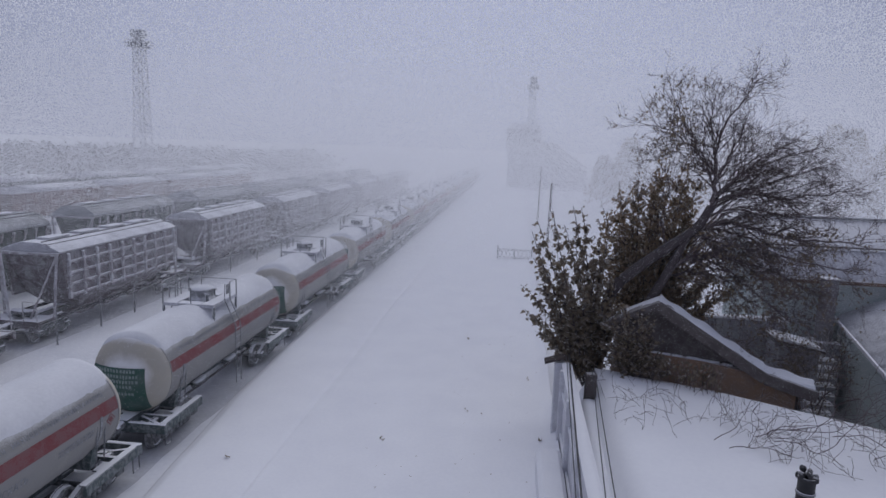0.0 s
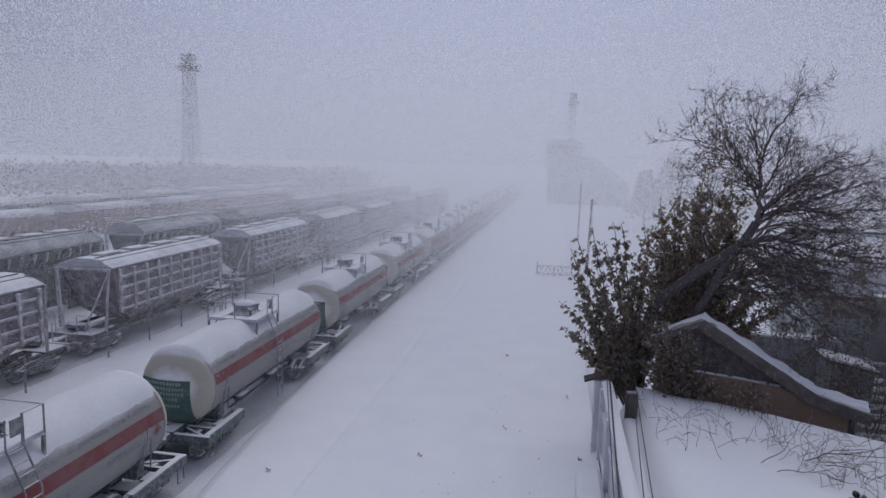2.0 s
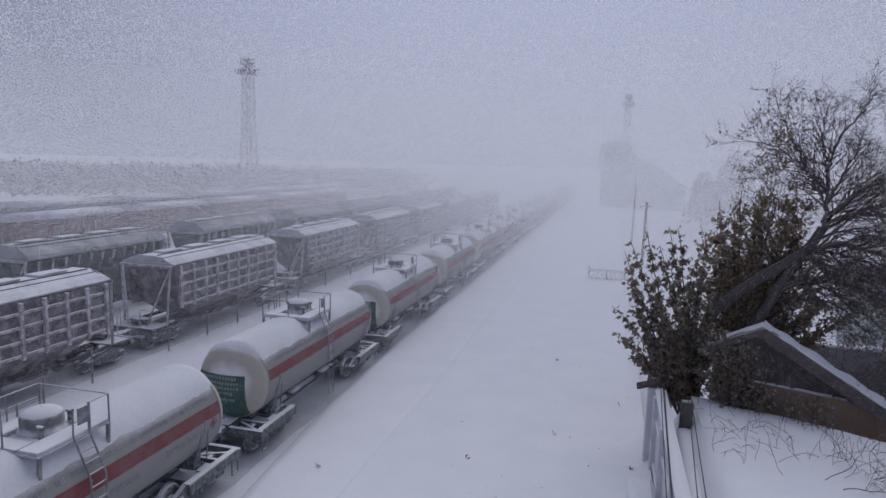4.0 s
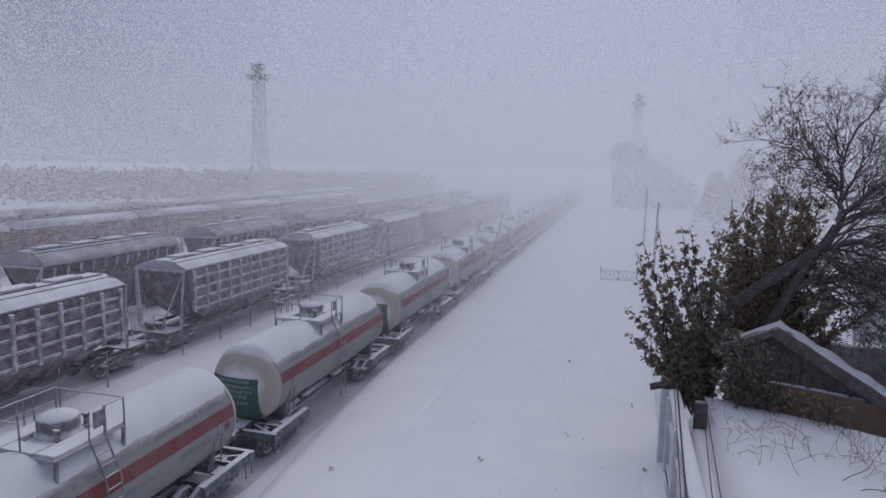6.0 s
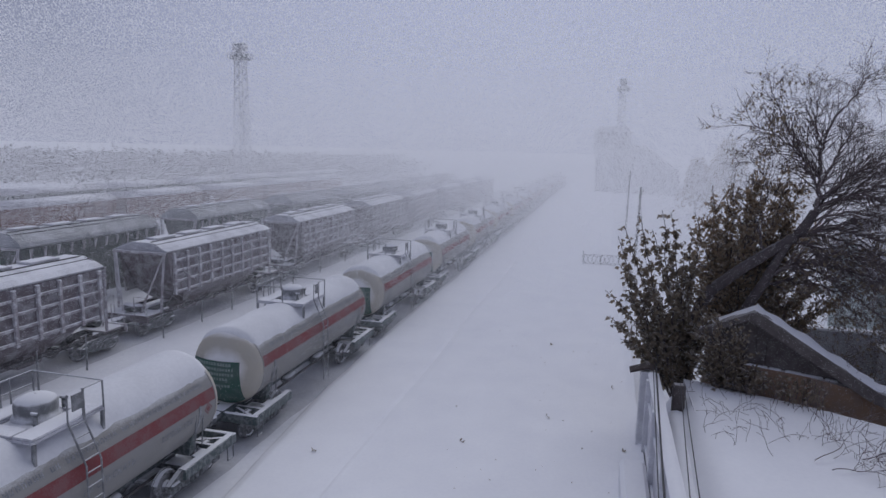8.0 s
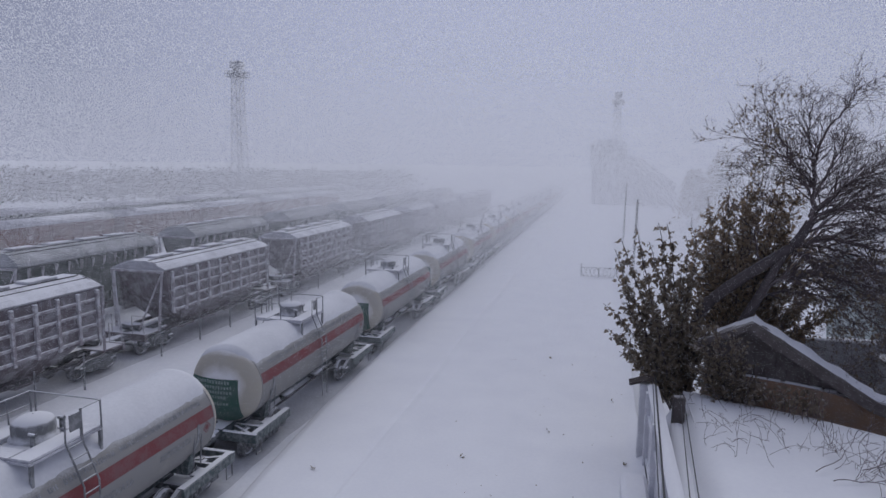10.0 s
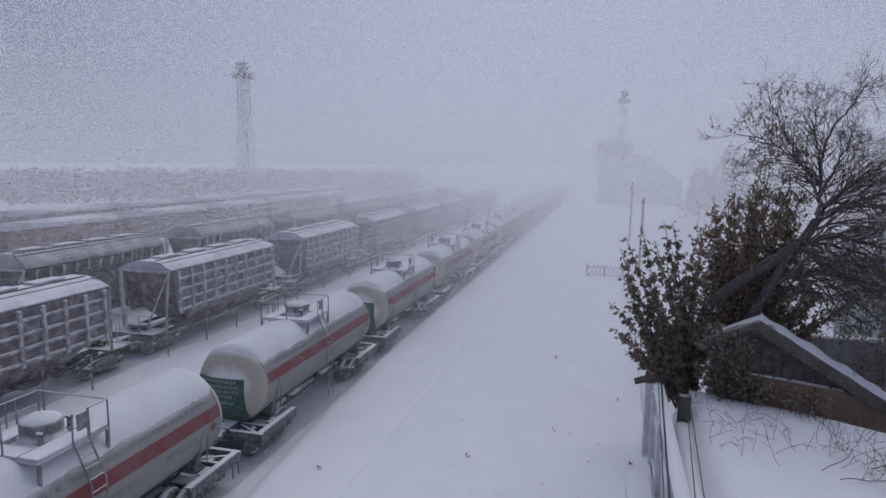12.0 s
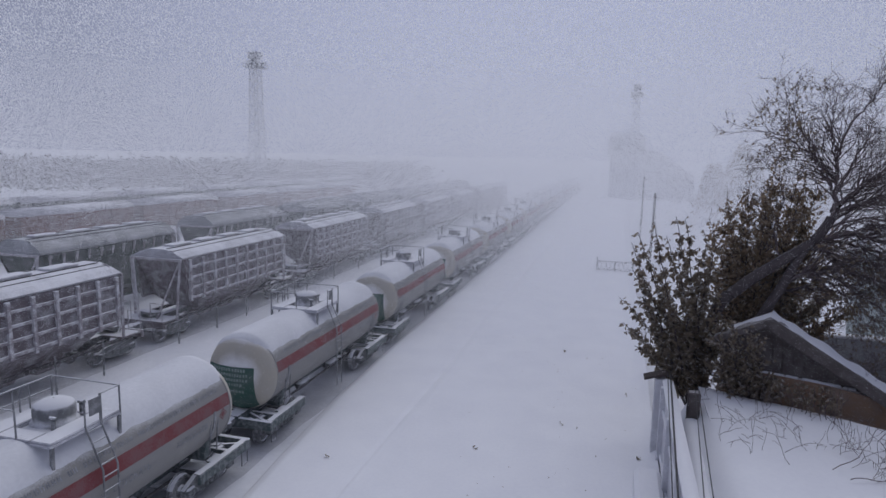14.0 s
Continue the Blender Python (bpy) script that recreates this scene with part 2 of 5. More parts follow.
def fixed(bm):
    bmesh.ops.recalc_face_normals(bm, faces=bm.faces)
    return bm


# ---- ground, platform ----
def sheet(name, x0, x1, y0, y1, nx, ny, height, mat):
    xs, ys = np.linspace(x0, x1, nx), np.linspace(y0, y1, ny)
    data = bpy.data.meshes.new(name)
    verts = [(x, y, height(x, y)) for y in ys for x in xs]
    faces = [(j * nx + i, j * nx + i + 1, (j + 1) * nx + i + 1, (j + 1) * nx + i) for j in range(ny - 1) for i in range(nx - 1)]
    data.from_pydata(verts, [], faces)
    data.materials.append(mat)
    data.polygons.foreach_set("use_smooth", [True] * len(faces))
    return new(name, data)


def far_steps(limit, near, n):
    """Places from -limit to limit, close together in the middle."""
    return [limit * math.copysign(abs(u) ** 3, u) + near * u for u in np.linspace(-1, 1, n)]


def ground_height(x, y):
    z = -0.07 + 0.05 * noise.noise((x * 0.3, y * 0.12, 0)) + 0.03 * noise.noise((x * 1.1, y * 0.5, 4))
    bank = max(0.0, 1 - abs(x + 17.4) / 3.4)
    z += 0.16 * bank * (0.7 + 0.6 * noise.noise((x * 0.2, y * 0.1, 9)))
    return z


xs, ys = far_steps(1500, 120, 150), far_steps(2500, 160, 170)
data = bpy.data.meshes.new("ground")
data.from_pydata([(x, y + 60, ground_height(x, y + 60)) for y in ys for x in xs], [],
                 [(j * 150 + i, j * 150 + i + 1, (j + 1) * 150 + i + 1, (j + 1) * 150 + i) for j in range(169) for i in range(149)])
data.materials.append(M_YARD)
data.polygons.foreach_set("use_smooth", [True] * len(data.polygons))
tagged(new("ground", data), "snow-covered ground of the rail yard", "ground", kind="structure")


def platform_height(x, y):
    z = 0.2 + 0.035 * noise.noise((x * 0.35, y * 0.12, 1)) + 0.012 * noise.noise((x * 1.6, y * 0.7, 3))
    if x < -10.2:
        z -= (x + 10.2) ** 2 * 1.5
    line = abs(x + 7.15 - 0.05 * math.sin(y * 0.3))
    z -= 0.06 * max(0, 1 - line / 0.1)
    z += 0.5 * max(0, (x - 1.0) / 0.75) ** 2 * (0.6 + 0.5 * noise.noise((0, y * 0.3, 7)))
    return z


nx, cols = 0, []
for x in [-10.62, -10.58, -10.5, -10.35, -10.2] + [v for v in np.arange(-9.8, -7.4, 0.4)] + [-7.28, -7.2, -7.15, -7.1, -7.02] + [v for v in np.arange(-6.7, 0.9, 0.4)] + [1.0, 1.25, 1.5, 1.75]:
    cols.append(float(x))
rows_y = [-30 + 4.5 * i for i in range(8)] + [6 + 0.45 * i + 0.0022 * i * i for i in range(260)]
nx = len(cols)
data = bpy.data.meshes.new("platform")
verts = []
for y in rows_y:
    for i, x in enumerate(cols):
        drift = float(np.interp(y, (0, 13.7, 22, 32), (1.1, 0.82, 0.08, -0.22)))
        wob = drift * min(1, max(0, (-8.4 - x) / 1.8)) + (0.06 * noise.noise((y * 0.5, 2, 0)) if i < 4 else 0)
        verts.append((x + wob, y, -0.15 if i == 0 else 0.05 if i == 1 else platform_height(x, y)))
data.from_pydata(verts, [], [(j * nx + i, j * nx + i + 1, (j + 1) * nx + i + 1, (j + 1) * nx + i) for j in range(len(rows_y) - 1) for i in range(nx - 1)])
data.materials.append(M_SNOW)
data.polygons.foreach_set("use_smooth", [True] * len(data.polygons))
tagged(new("platform", data), "long low railway platform under smooth fresh snow", "platform", kind="structure")

# strip of snow over a track, its shade put into the colour
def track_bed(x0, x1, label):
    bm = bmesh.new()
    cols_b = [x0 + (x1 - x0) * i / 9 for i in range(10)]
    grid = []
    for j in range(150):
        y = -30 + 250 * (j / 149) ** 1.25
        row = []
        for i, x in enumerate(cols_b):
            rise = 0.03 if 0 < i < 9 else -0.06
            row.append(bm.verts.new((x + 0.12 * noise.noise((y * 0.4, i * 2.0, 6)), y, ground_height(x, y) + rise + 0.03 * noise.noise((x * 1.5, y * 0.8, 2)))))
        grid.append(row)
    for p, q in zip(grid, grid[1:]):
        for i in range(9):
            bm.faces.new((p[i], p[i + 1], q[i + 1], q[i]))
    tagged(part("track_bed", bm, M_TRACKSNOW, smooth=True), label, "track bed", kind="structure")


track_bed(-14.0, -10.4, "snow over the tank train's track, coloured darker as shade")
track_bed(-25.3, -21.5, "snow over the hopper wagons' track, coloured darker as shade")

for gauge_x in (-12.74, -11.22):
    bm = bmesh.new()
    box(bm, (gauge_x, 90, -0.1), (0.07, 200, 0.12))
    tagged(part("rail", bm, M_RAIL), "steel running rail half buried in snow", "rail", "rails under the tank train", "structure")


# ---- tank wagons ----
R, HALF, DISH, AXIS = 1.30, 4.64, 0.62, 2.37


def dish_y(r):
    return HALF + DISH * math.sqrt(max(0, 1 - (r / R) ** 2))


def make_bogie(root, y, iron):
    bm = bmesh.new()
    box(bm, (0, 0, 0.62), (2.2, 0.42, 0.24), bevel=0.04)
    box(bm, (0, 0, 0.8), (0.5, 0.5, 0.16), bevel=0.03)
    bogie = part("bogie", bm, iron, root)
    bogie.location = (0, y, 0)
    for side in (-1, 1):
        bm = bmesh.new()
        x = side * 1.02
        prism_pts = [(-1.15, 0.62), (-1.15, 0.42), (-0.75, 0.40), (-0.45, 0.26), (0.45, 0.26), (0.75, 0.40), (1.15, 0.42), (1.15, 0.62), (0.6, 0.84), (-0.6, 0.84)]
        a = [bm.verts.new((x - 0.07, p, q)) for p, q in prism_pts]
        b = [bm.verts.new((x + 0.07, p, q)) for p, q in prism_pts]
        bm.faces.new(a)
        bm.faces.new(b[::-1])
        for i in range(len(a)):
            j = (i + 1) % len(a)
            bm.faces.new((a[j], a[i], b[i], b[j]))
        for k in (-0.92, 0.92):
            box(bm, (x + side * 0.06, k, 0.48), (0.16, 0.34, 0.3), bevel=0.04)
        for k in (-0.22, 0, 0.22):
            rod(bm, (x + side * 0.05, k, 0.3), (x + side * 0.05, k, 0.62), 0.085, n=8)
        part("side_frame", fixed(bm), iron, bogie)
    for k in (-0.92, 0.92):
        bm = bmesh.new()
        rod(bm, (-0.68, k, 0.475), (0.68, k, 0.475), 0.08)
        part("axle", bm, iron, bogie)
        for side in (-1, 1):
            bm = bmesh.new()
            rows = lathe(bm, [(0.69, 0.02), (0.69, 0.51), (0.72, 0.51), (0.725, 0.475), (0.84, 0.46), (0.85, 0.40), (0.80, 0.37), (0.79, 0.18), (0.86, 0.14), (0.86, 0.02)], 14)
            for v in bm.verts:
                x, y, z = v.co
                v.co = (side * y, k + x, 0.475 + z)
            part("wheel", fixed(bm), M_WHEEL, bogie, "worn steel wheel with packed snow")
    return bogie


def ladder(bm, a, b, across, width, rungs, r=0.022):
    a, b, across = Vector(a), Vector(b), Vector(across)
    for s in (-0.5, 0.5):
        rod(bm, a + across * width * s, b + across * width * s, r, n=6)
    for i in range(rungs):
        p = a.lerp(b, (i + 0.5) / rungs)
        rod(bm, p - across * width / 2, p + across * width / 2, r * 0.8, n=6)


def make_tank():
    root = new("tank_wagon")
    bm = bmesh.new()
    lathe(bm, [(-HALF, R), (-2.3, R), (0, R), (2.3, R), (HALF, R)], 56)
    for k in (-HALF, HALF):
        lathe(bm, [(k - 0.025, R), (k - 0.025, R + 0.008), (k + 0.025, R + 0.008), (k + 0.025, R)], 56)
    barrel = part("barrel", fixed(bm), M_TANK, root, "grey dirty cylindrical pressure tank", True)
    barrel.location = (0, 0, AXIS)
    for s in (-1, 1):
        bm = bmesh.new()
        lathe(bm, [(s * HALF, R)] + [(s * dish_y(r), r) for r in (1.285, 1.25, 1.18, 1.08, 0.9, 0.65, 0.35, 0.02)], 56)
        part("tank_end", fixed(bm), M_END, barrel, "beige rounded tank end", True)
    # snow lying on the top, thinning to ragged edges
    bm = bmesh.new()
    nu, nv = 26, 64
    grid = []
    for j in range(nv + 1):
        y = -HALF - 0.2 + (2 * HALF + 0.4) * j / nv
        r0 = R if abs(y) <= HALF else R * math.sqrt(max(0.02, 1 - ((abs(y) - HALF) / DISH) ** 2))
        lo = 38 + 4 * noise.noise((0, y * 1.3, 2)) + 2.5 * noise.noise((0, y * 6, 2))
        hi = 150 + 5 * noise.noise((5, y * 1.3, 2))
        if abs(y) > HALF:
            squeeze = (abs(y) - HALF) / 0.2
            lo, hi = lo + 22 * squeeze, hi - 22 * squeeze
        row = []
        for i in range(nu + 1):
            u = i / nu
            a = radians(lo + (hi - lo) * u)
            thick = 0.09 * (1 - abs(2 * u - 1) ** 4) * (1 - max(0, (abs(y) - HALF) / 0.2) ** 3) * (1 + 0.35 * noise.noise((a * 2, y * 0.8, 1))) + 0.004
            row.append(bm.verts.new(((r0 + thick) * math.cos(a), y, (r0 + thick) * math.sin(a))))
        grid.append(row)
    for p, q in zip(grid, grid[1:]):
        for i in range(nu):
            bm.faces.new((p[i], q[i], q[i + 1], p[i + 1]))
    bmesh.ops.recalc_face_normals(bm, faces=bm.faces)
    part("snow_cap", bm, M_TANKSNOW, barrel, "wind-packed snow on the tank top", True)
    for low, high in ((4, 20), (160, 176)):
        bm = bmesh.new()
        lathe(bm, [(-HALF + 0.02, R + 0.006), (0, R + 0.006), (HALF - 0.02, R + 0.006)], 8, low=low, high=high)
        part("stripe", fixed(bm), M_RED, barrel, "dark red painted stripe", True)
    # lettering along the flank, as worn marks
    rng = random.Random(5)
    for low, high, y0, y1, step in ((27, 32.5, -4.0, 4.1, 0.135), (-6, -3.2, 2.3, 3.6, 0.1), (-10.5, -7.5, 2.3, 3.6, 0.1)):
        bm = bmesh.new()
        y = y0
        while y < y1:
            w = step * rng.uniform(0.55, 0.8)
            if rng.random() > 0.1:
                for a0, a1, s, e in ((low, high, 0, 0.3), (low, high, 0.7, 1.0), (low + (high - low) * rng.choice((0, 0.4, 0.8)), 0, 0.3, 0.7)):
                    a1 = a1 or a0 + (high - low) * 0.2
                    lathe(bm, [(y + w * s, R + 0.005), (y + w * e, R + 0.005)], 2, low=a0, high=a1)
            y += step
        tagged(part("lettering", fixed(bm), M_LETTER, barrel, "worn dark painted lettering"), kind="stuff")
    # green panel on the near end, following the dish
    bm = bmesh.new()
    def on_dish(x, z, lift):
        return (x, -dish_y(min(R * 0.985, math.hypot(x, z))) - lift, z)
    def patch(bm, x0, x1, z0, z1, nx, nz, lift):
        g = [[bm.verts.new(on_dish(x0 + (x1 - x0) * i / nx, z0 + (z1 - z0) * j / nz, lift)) for i in range(nx + 1)] for j in range(nz + 1)]
        for p, q in zip(g, g[1:]):
            for i in range(nx):
                bm.faces.new((p[i], p[i + 1], q[i + 1], q[i]))
    for i in range(15):
        x0, x1 = -1.22 + 1.92 * i / 15, -1.22 + 1.92 * (i + 1) / 15
        low0, low1 = -math.sqrt(1.24 ** 2 - x0 * x0), -math.sqrt(1.24 ** 2 - x1 * x1)
        for j in range(12):
            v = []
            for x, low, t in ((x0, low0, j / 12), (x1, low1, j / 12), (x1, low1, (j + 1) / 12), (x0, low0, (j + 1) / 12)):
                high = min(0.36, -low)
                v.append(bm.verts.new(on_dish(x, low + (high - low) * t, 0.012)))
            bm.faces.new(v)
    bmesh.ops.remove_doubles(bm, verts=bm.verts, dist=0.002)
    part("end_panel", fixed(bm), M_GREEN, barrel, "dark green painted panel with faded writing", True)
    bm = bmesh.new()
    for inner, outer in ((0.0, 0.10), (0.14, 0.18)):
        ring_in = [(inner * c, inner * s) for c, s in ((1, 0), (0, 1), (-1, 0), (0, -1))]
        ring_out = [(outer * c, outer * s) for c, s in ((1, 0), (0, 1), (-1, 0), (0, -1))]
        for i in range(4):
            j = (i + 1) % 4
            v = []
            for y, h in (ring_in[i], ring_out[i], ring_out[j], ring_in[j]):
                a = radians(-4) + h / R
                v.append(bm.verts.new(((R + 0.006) * math.cos(a), 4.28 + y, (R + 0.006) * math.sin(a))))
            if inner:
                bm.faces.new(v)
            else:
                bm.faces.new([v[0], v[1], v[2]])
    part("placard", fixed(bm), M_RED, barrel, "dark red diamond hazard mark")
    word = bpy.data.curves.new("word", "FONT")
    word.body = "\u041d\u0415 \u0421\u041f\u0423\u0421\u041a\u0410\u0422\u042c"
    word.size = 0.42
    word_ob = new("word", word)
    bpy.context.view_layer.update()
    flat = bpy.data.meshes.new_from_object(word_ob.evaluated_get(bpy.context.evaluated_depsgraph_get()))
    bpy.data.objects.remove(word_ob)
    bm = bmesh.new()
    bm.from_mesh(flat)
    longest = max(v.co.x for v in bm.verts)
    for v in bm.verts:
        y, a = -0.25 + v.co.x * 1.6 / longest, radians(-14) + v.co.y * 0.62 / R
        v.co = ((R + 0.006) * math.cos(a), y, (R + 0.006) * math.sin(a))
    tagged(part("warning_text", bm, M_LETTER, barrel, "dark Cyrillic warning lettering"), kind="stuff")
    bm = bmesh.new()
    for z, x0, x1 in ((0.2, -0.85, 0.35), (0.03, -0.95, 0.45), (-0.14, -0.95, 0.45), (-0.31, -0.85, 0.25), (-0.55, -0.7, 0.35)):
        x = x0
        while x < x1:
            w = rng.uniform(0.05, 0.08)
            patch(bm, x, x + w, z, z + 0.10, 1, 1, 0.018)
            x += w + rng.uniform(0.03, 0.05)
    tagged(part("end_lettering", fixed(bm), M_WHITE, barrel, "faded pale lettering"), kind="stuff")
    # saddle straps and their tie rods
    for y in (-3.9, 3.9):
        for side in (-1, 1):
            bm = bmesh.new()
            low, high = (-62, 6) if side > 0 else (174, 242)
            lathe(bm, [(y - 0.05, R + 0.002), (y - 0.05, R + 0.016), (y + 0.05, R + 0.016), (y + 0.05, R + 0.002)], 12, low=low, high=high)
            strap = part("strap", fixed(bm), M_RAIL, root, "steel tank strap")
            strap.location = (0, 0, AXIS)
            bm = bmesh.new()
            for k in (-0.16, 0.16):
                rod(bm, (side * 1.28, y + k, 2.3), (side * 1.2, y + k, 1.25), 0.022, n=6)
            part("tie_rod", bm, M_RAIL, root)
        bm = bmesh.new()
        prism(bm, [(-0.95, 1.0), (0.95, 1.0), (1.08, 1.62), (0.88, 1.42), (0.5, 1.17), (0, 1.05), (-0.5, 1.17), (-0.88, 1.42), (-1.08, 1.62)], y - 0.12, y + 0.12)
        part("saddle", fixed(bm), M_FRAME, root)
    # underframe
    bm = bmesh.new()
    box(bm, (0, 0, 0.95), (0.46, 10.9, 0.30))
    part("centre_sill", bm, M_FRAME, root)
    for s in (-1, 1):
        bm = bmesh.new()
        box(bm, (0, s * 5.35, 0.88), (2.9, 0.14, 0.32), bevel=0.02)
        for side in (-1, 1):
            beam(bm, (side * 1.38, s * 5.35, 0.88), (side * 1.38, s * 3.0, 0.88), 0.1, 0.28)
            beam(bm, (side * 1.32, s * 5.3, 1.03), (side * 1.32, s * 3.0, 1.03), 0.2, 0.03)
            box(bm, (side * 0.5, s * 5.0, 0.8), (0.42, 0.62, 0.05))
            beam(bm, (side * 1.33, s * 4.62, 0.88), (side * 0.24, s * 4.62, 0.88), 0.12, 0.2)
            beam(bm, (side * 1.33, s * 5.28, 0.88), (side * 0.24, s * 4.7, 0.88), 0.1, 0.14)
            box(bm, (side * 1.18, s * 4.1, 0.95), (0.42, 0.5, 0.06), bevel=0.015)
        part("end_platform", bm, M_FRAME, root)
        for side in (-1, 1):
            bm = bmesh.new()
            rod(bm, (side * 1.4, s * 5.3, 0.85), (side * 1.4, s * 5.3, 0.3), 0.02, n=6)
            rod(bm, (side * 1.4, s * 5.0, 0.85), (side * 1.4, s * 5.0, 0.3), 0.02, n=6)
            rod(bm, (side * 1.4, s * 5.3, 0.32), (side * 1.4, s * 5.0, 0.32), 0.02, n=6)
            part("grab_rail", bm, M_RAIL, root)
        bm = bmesh.new()
        box(bm, (0, s * 5.6, 0.95), (0.28, 0.5, 0.26), bevel=0.05)
        box(bm, (0.05, s * 5.88, 0.97), (0.42, 0.24, 0.3), bevel=0.07)
        part("coupler", bm, M_IRON, root)
        make_bogie(root, s * 3.9, M_IRON)
        for side in (-1, 1):
            bm = bmesh.new()
            rod(bm, (side * 0.42, s * 1.3 - 0.35, 0.82), (side * 0.42, s * 1.3 + 0.35, 0.82), 0.16, n=12)
            part("air_reservoir", bm, M_IRON, root, smooth=True)
    for side in (-1, 1):
        bm = bmesh.new()
        rod(bm, (side * 0.55, -3.2, 0.8), (side * 0.55, 3.2, 0.8), 0.045, n=6)
        part("brake_rod", bm, M_SILL, root)
    # dome, deck, railing, ladders
    top = AXIS + R
    bm = bmesh.new()
    lathe(bm, [(top - 0.1, 0.5), (top + 0.1, 0.5), (top + 0.12, 0.44), (top + 0.40, 0.44), (top + 0.49, 0.40), (top + 0.56, 0.28), (top + 0.60, 0.12), (top + 0.605, 0.02)], 28, axis="z")
    dome = part("dome", fixed(bm), M_RAIL, root, "snow-dusted grey valve dome", True)
    dome.location = (0, -0.1, 0)
    for (x, y) in ((0.25, 0.5), (-0.3, 0.55), (0.45, -0.45)):
        bm = bmesh.new()
        rod(bm, (x, y - 0.1, top), (x, y - 0.1, top + 0.35), 0.05, n=8)
        rod(bm, (x - 0.09, y - 0.1, top + 0.35), (x + 0.09, y - 0.1, top + 0.35), 0.04, n=8)
        part("valve", bm, M_IRON, root)
    bm = bmesh.new()
    for cx, cy, sx, sy in ((0.74, -0.2, 0.55, 1.95), (-0.74, -0.2, 0.55, 1.95), (0, -0.95, 0.95, 0.45), (0, 0.55, 0.95, 0.45)):
        box(bm, (cx, cy, top + 0.03), (sx, sy, 0.05))
        box(bm, (cx, cy, top + 0.085), (sx * 0.97, sy * 0.98, 0.06), bevel=0.02)
    part("deck", bm, M_ROOF, root, "snow-covered walkway deck")
    for side in (-1, 1):
        for y in (-1.12, 0.72):
            bm = bmesh.new()
            beam(bm, (side * 1.0, y, top + 0.02), (side * 0.98, y, AXIS + 0.82), 0.07, 0.07)
            part("deck_bracket", bm, M_RAIL, root)
    posts = [(1.0, 0.76), (1.0, 0.2), (-1.0, 0.76), (-1.0, -1.15), (-1.0, -0.1), (0.1, -1.15)]
    for x, y in posts:
        bm = bmesh.new()
        rod(bm, (x, y, top), (x, y, top + 0.72), 0.022, n=6)
        part("rail_post", bm, M_RAIL, root)
    bm = bmesh.new()
    for a, b in (((1.0, 0.2), (1.0, 0.76)), ((1.0, 0.76), (-1.0, 0.76)), ((-1.0, 0.76), (-1.0, -1.15)), ((-1.0, -1.15), (0.1, -1.15))):
        rod(bm, (*a, top + 0.72), (*b, top + 0.72), 0.02, n=6)
    rod(bm, (-1.0, 0.76, top + 0.4), (-1.0, -1.15, top + 0.4), 0.015, n=6)
    part("handrail", bm, M_RAIL, root)
    bm = bmesh.new()
    box(bm, (1.02, 0.02, top + 0.5), (0.03, 0.32, 0.38))
    part("sign_plate", bm, M_RAIL, root, "small grey sign plate")
    for side in (-1, 1):
        bm = bmesh.new()
        ladder(bm, (side * 1.0, -0.05, top + 0.1), (side * 1.42, -0.05, AXIS + 0.45), (0, 1, 0), 0.42, 4)
        ladder(bm, (side * 1.42, -0.05, AXIS + 0.45), (side * 1.42, -0.05, 0.45), (0, 1, 0), 0.42, 7)
        for s in (-0.21, 0.21):
            rod(bm, (side * 1.0, -0.05 + s, top + 0.1), (side * 1.02, -0.05 + s, top + 0.75), 0.02, n=6)
        part("ladder", bm, M_RAIL, root)
    return tagged(root, "grey gas tank wagon with red stripe and snow on top", "tank wagon", "tank wagons of the train")


tank = make_tank()
tank.location = (-11.98, 10.79, 0)
for k in range(1, 15):
    copy_thing(tank, pose(-11.98, 10.79 + 12.02 * k, 0))


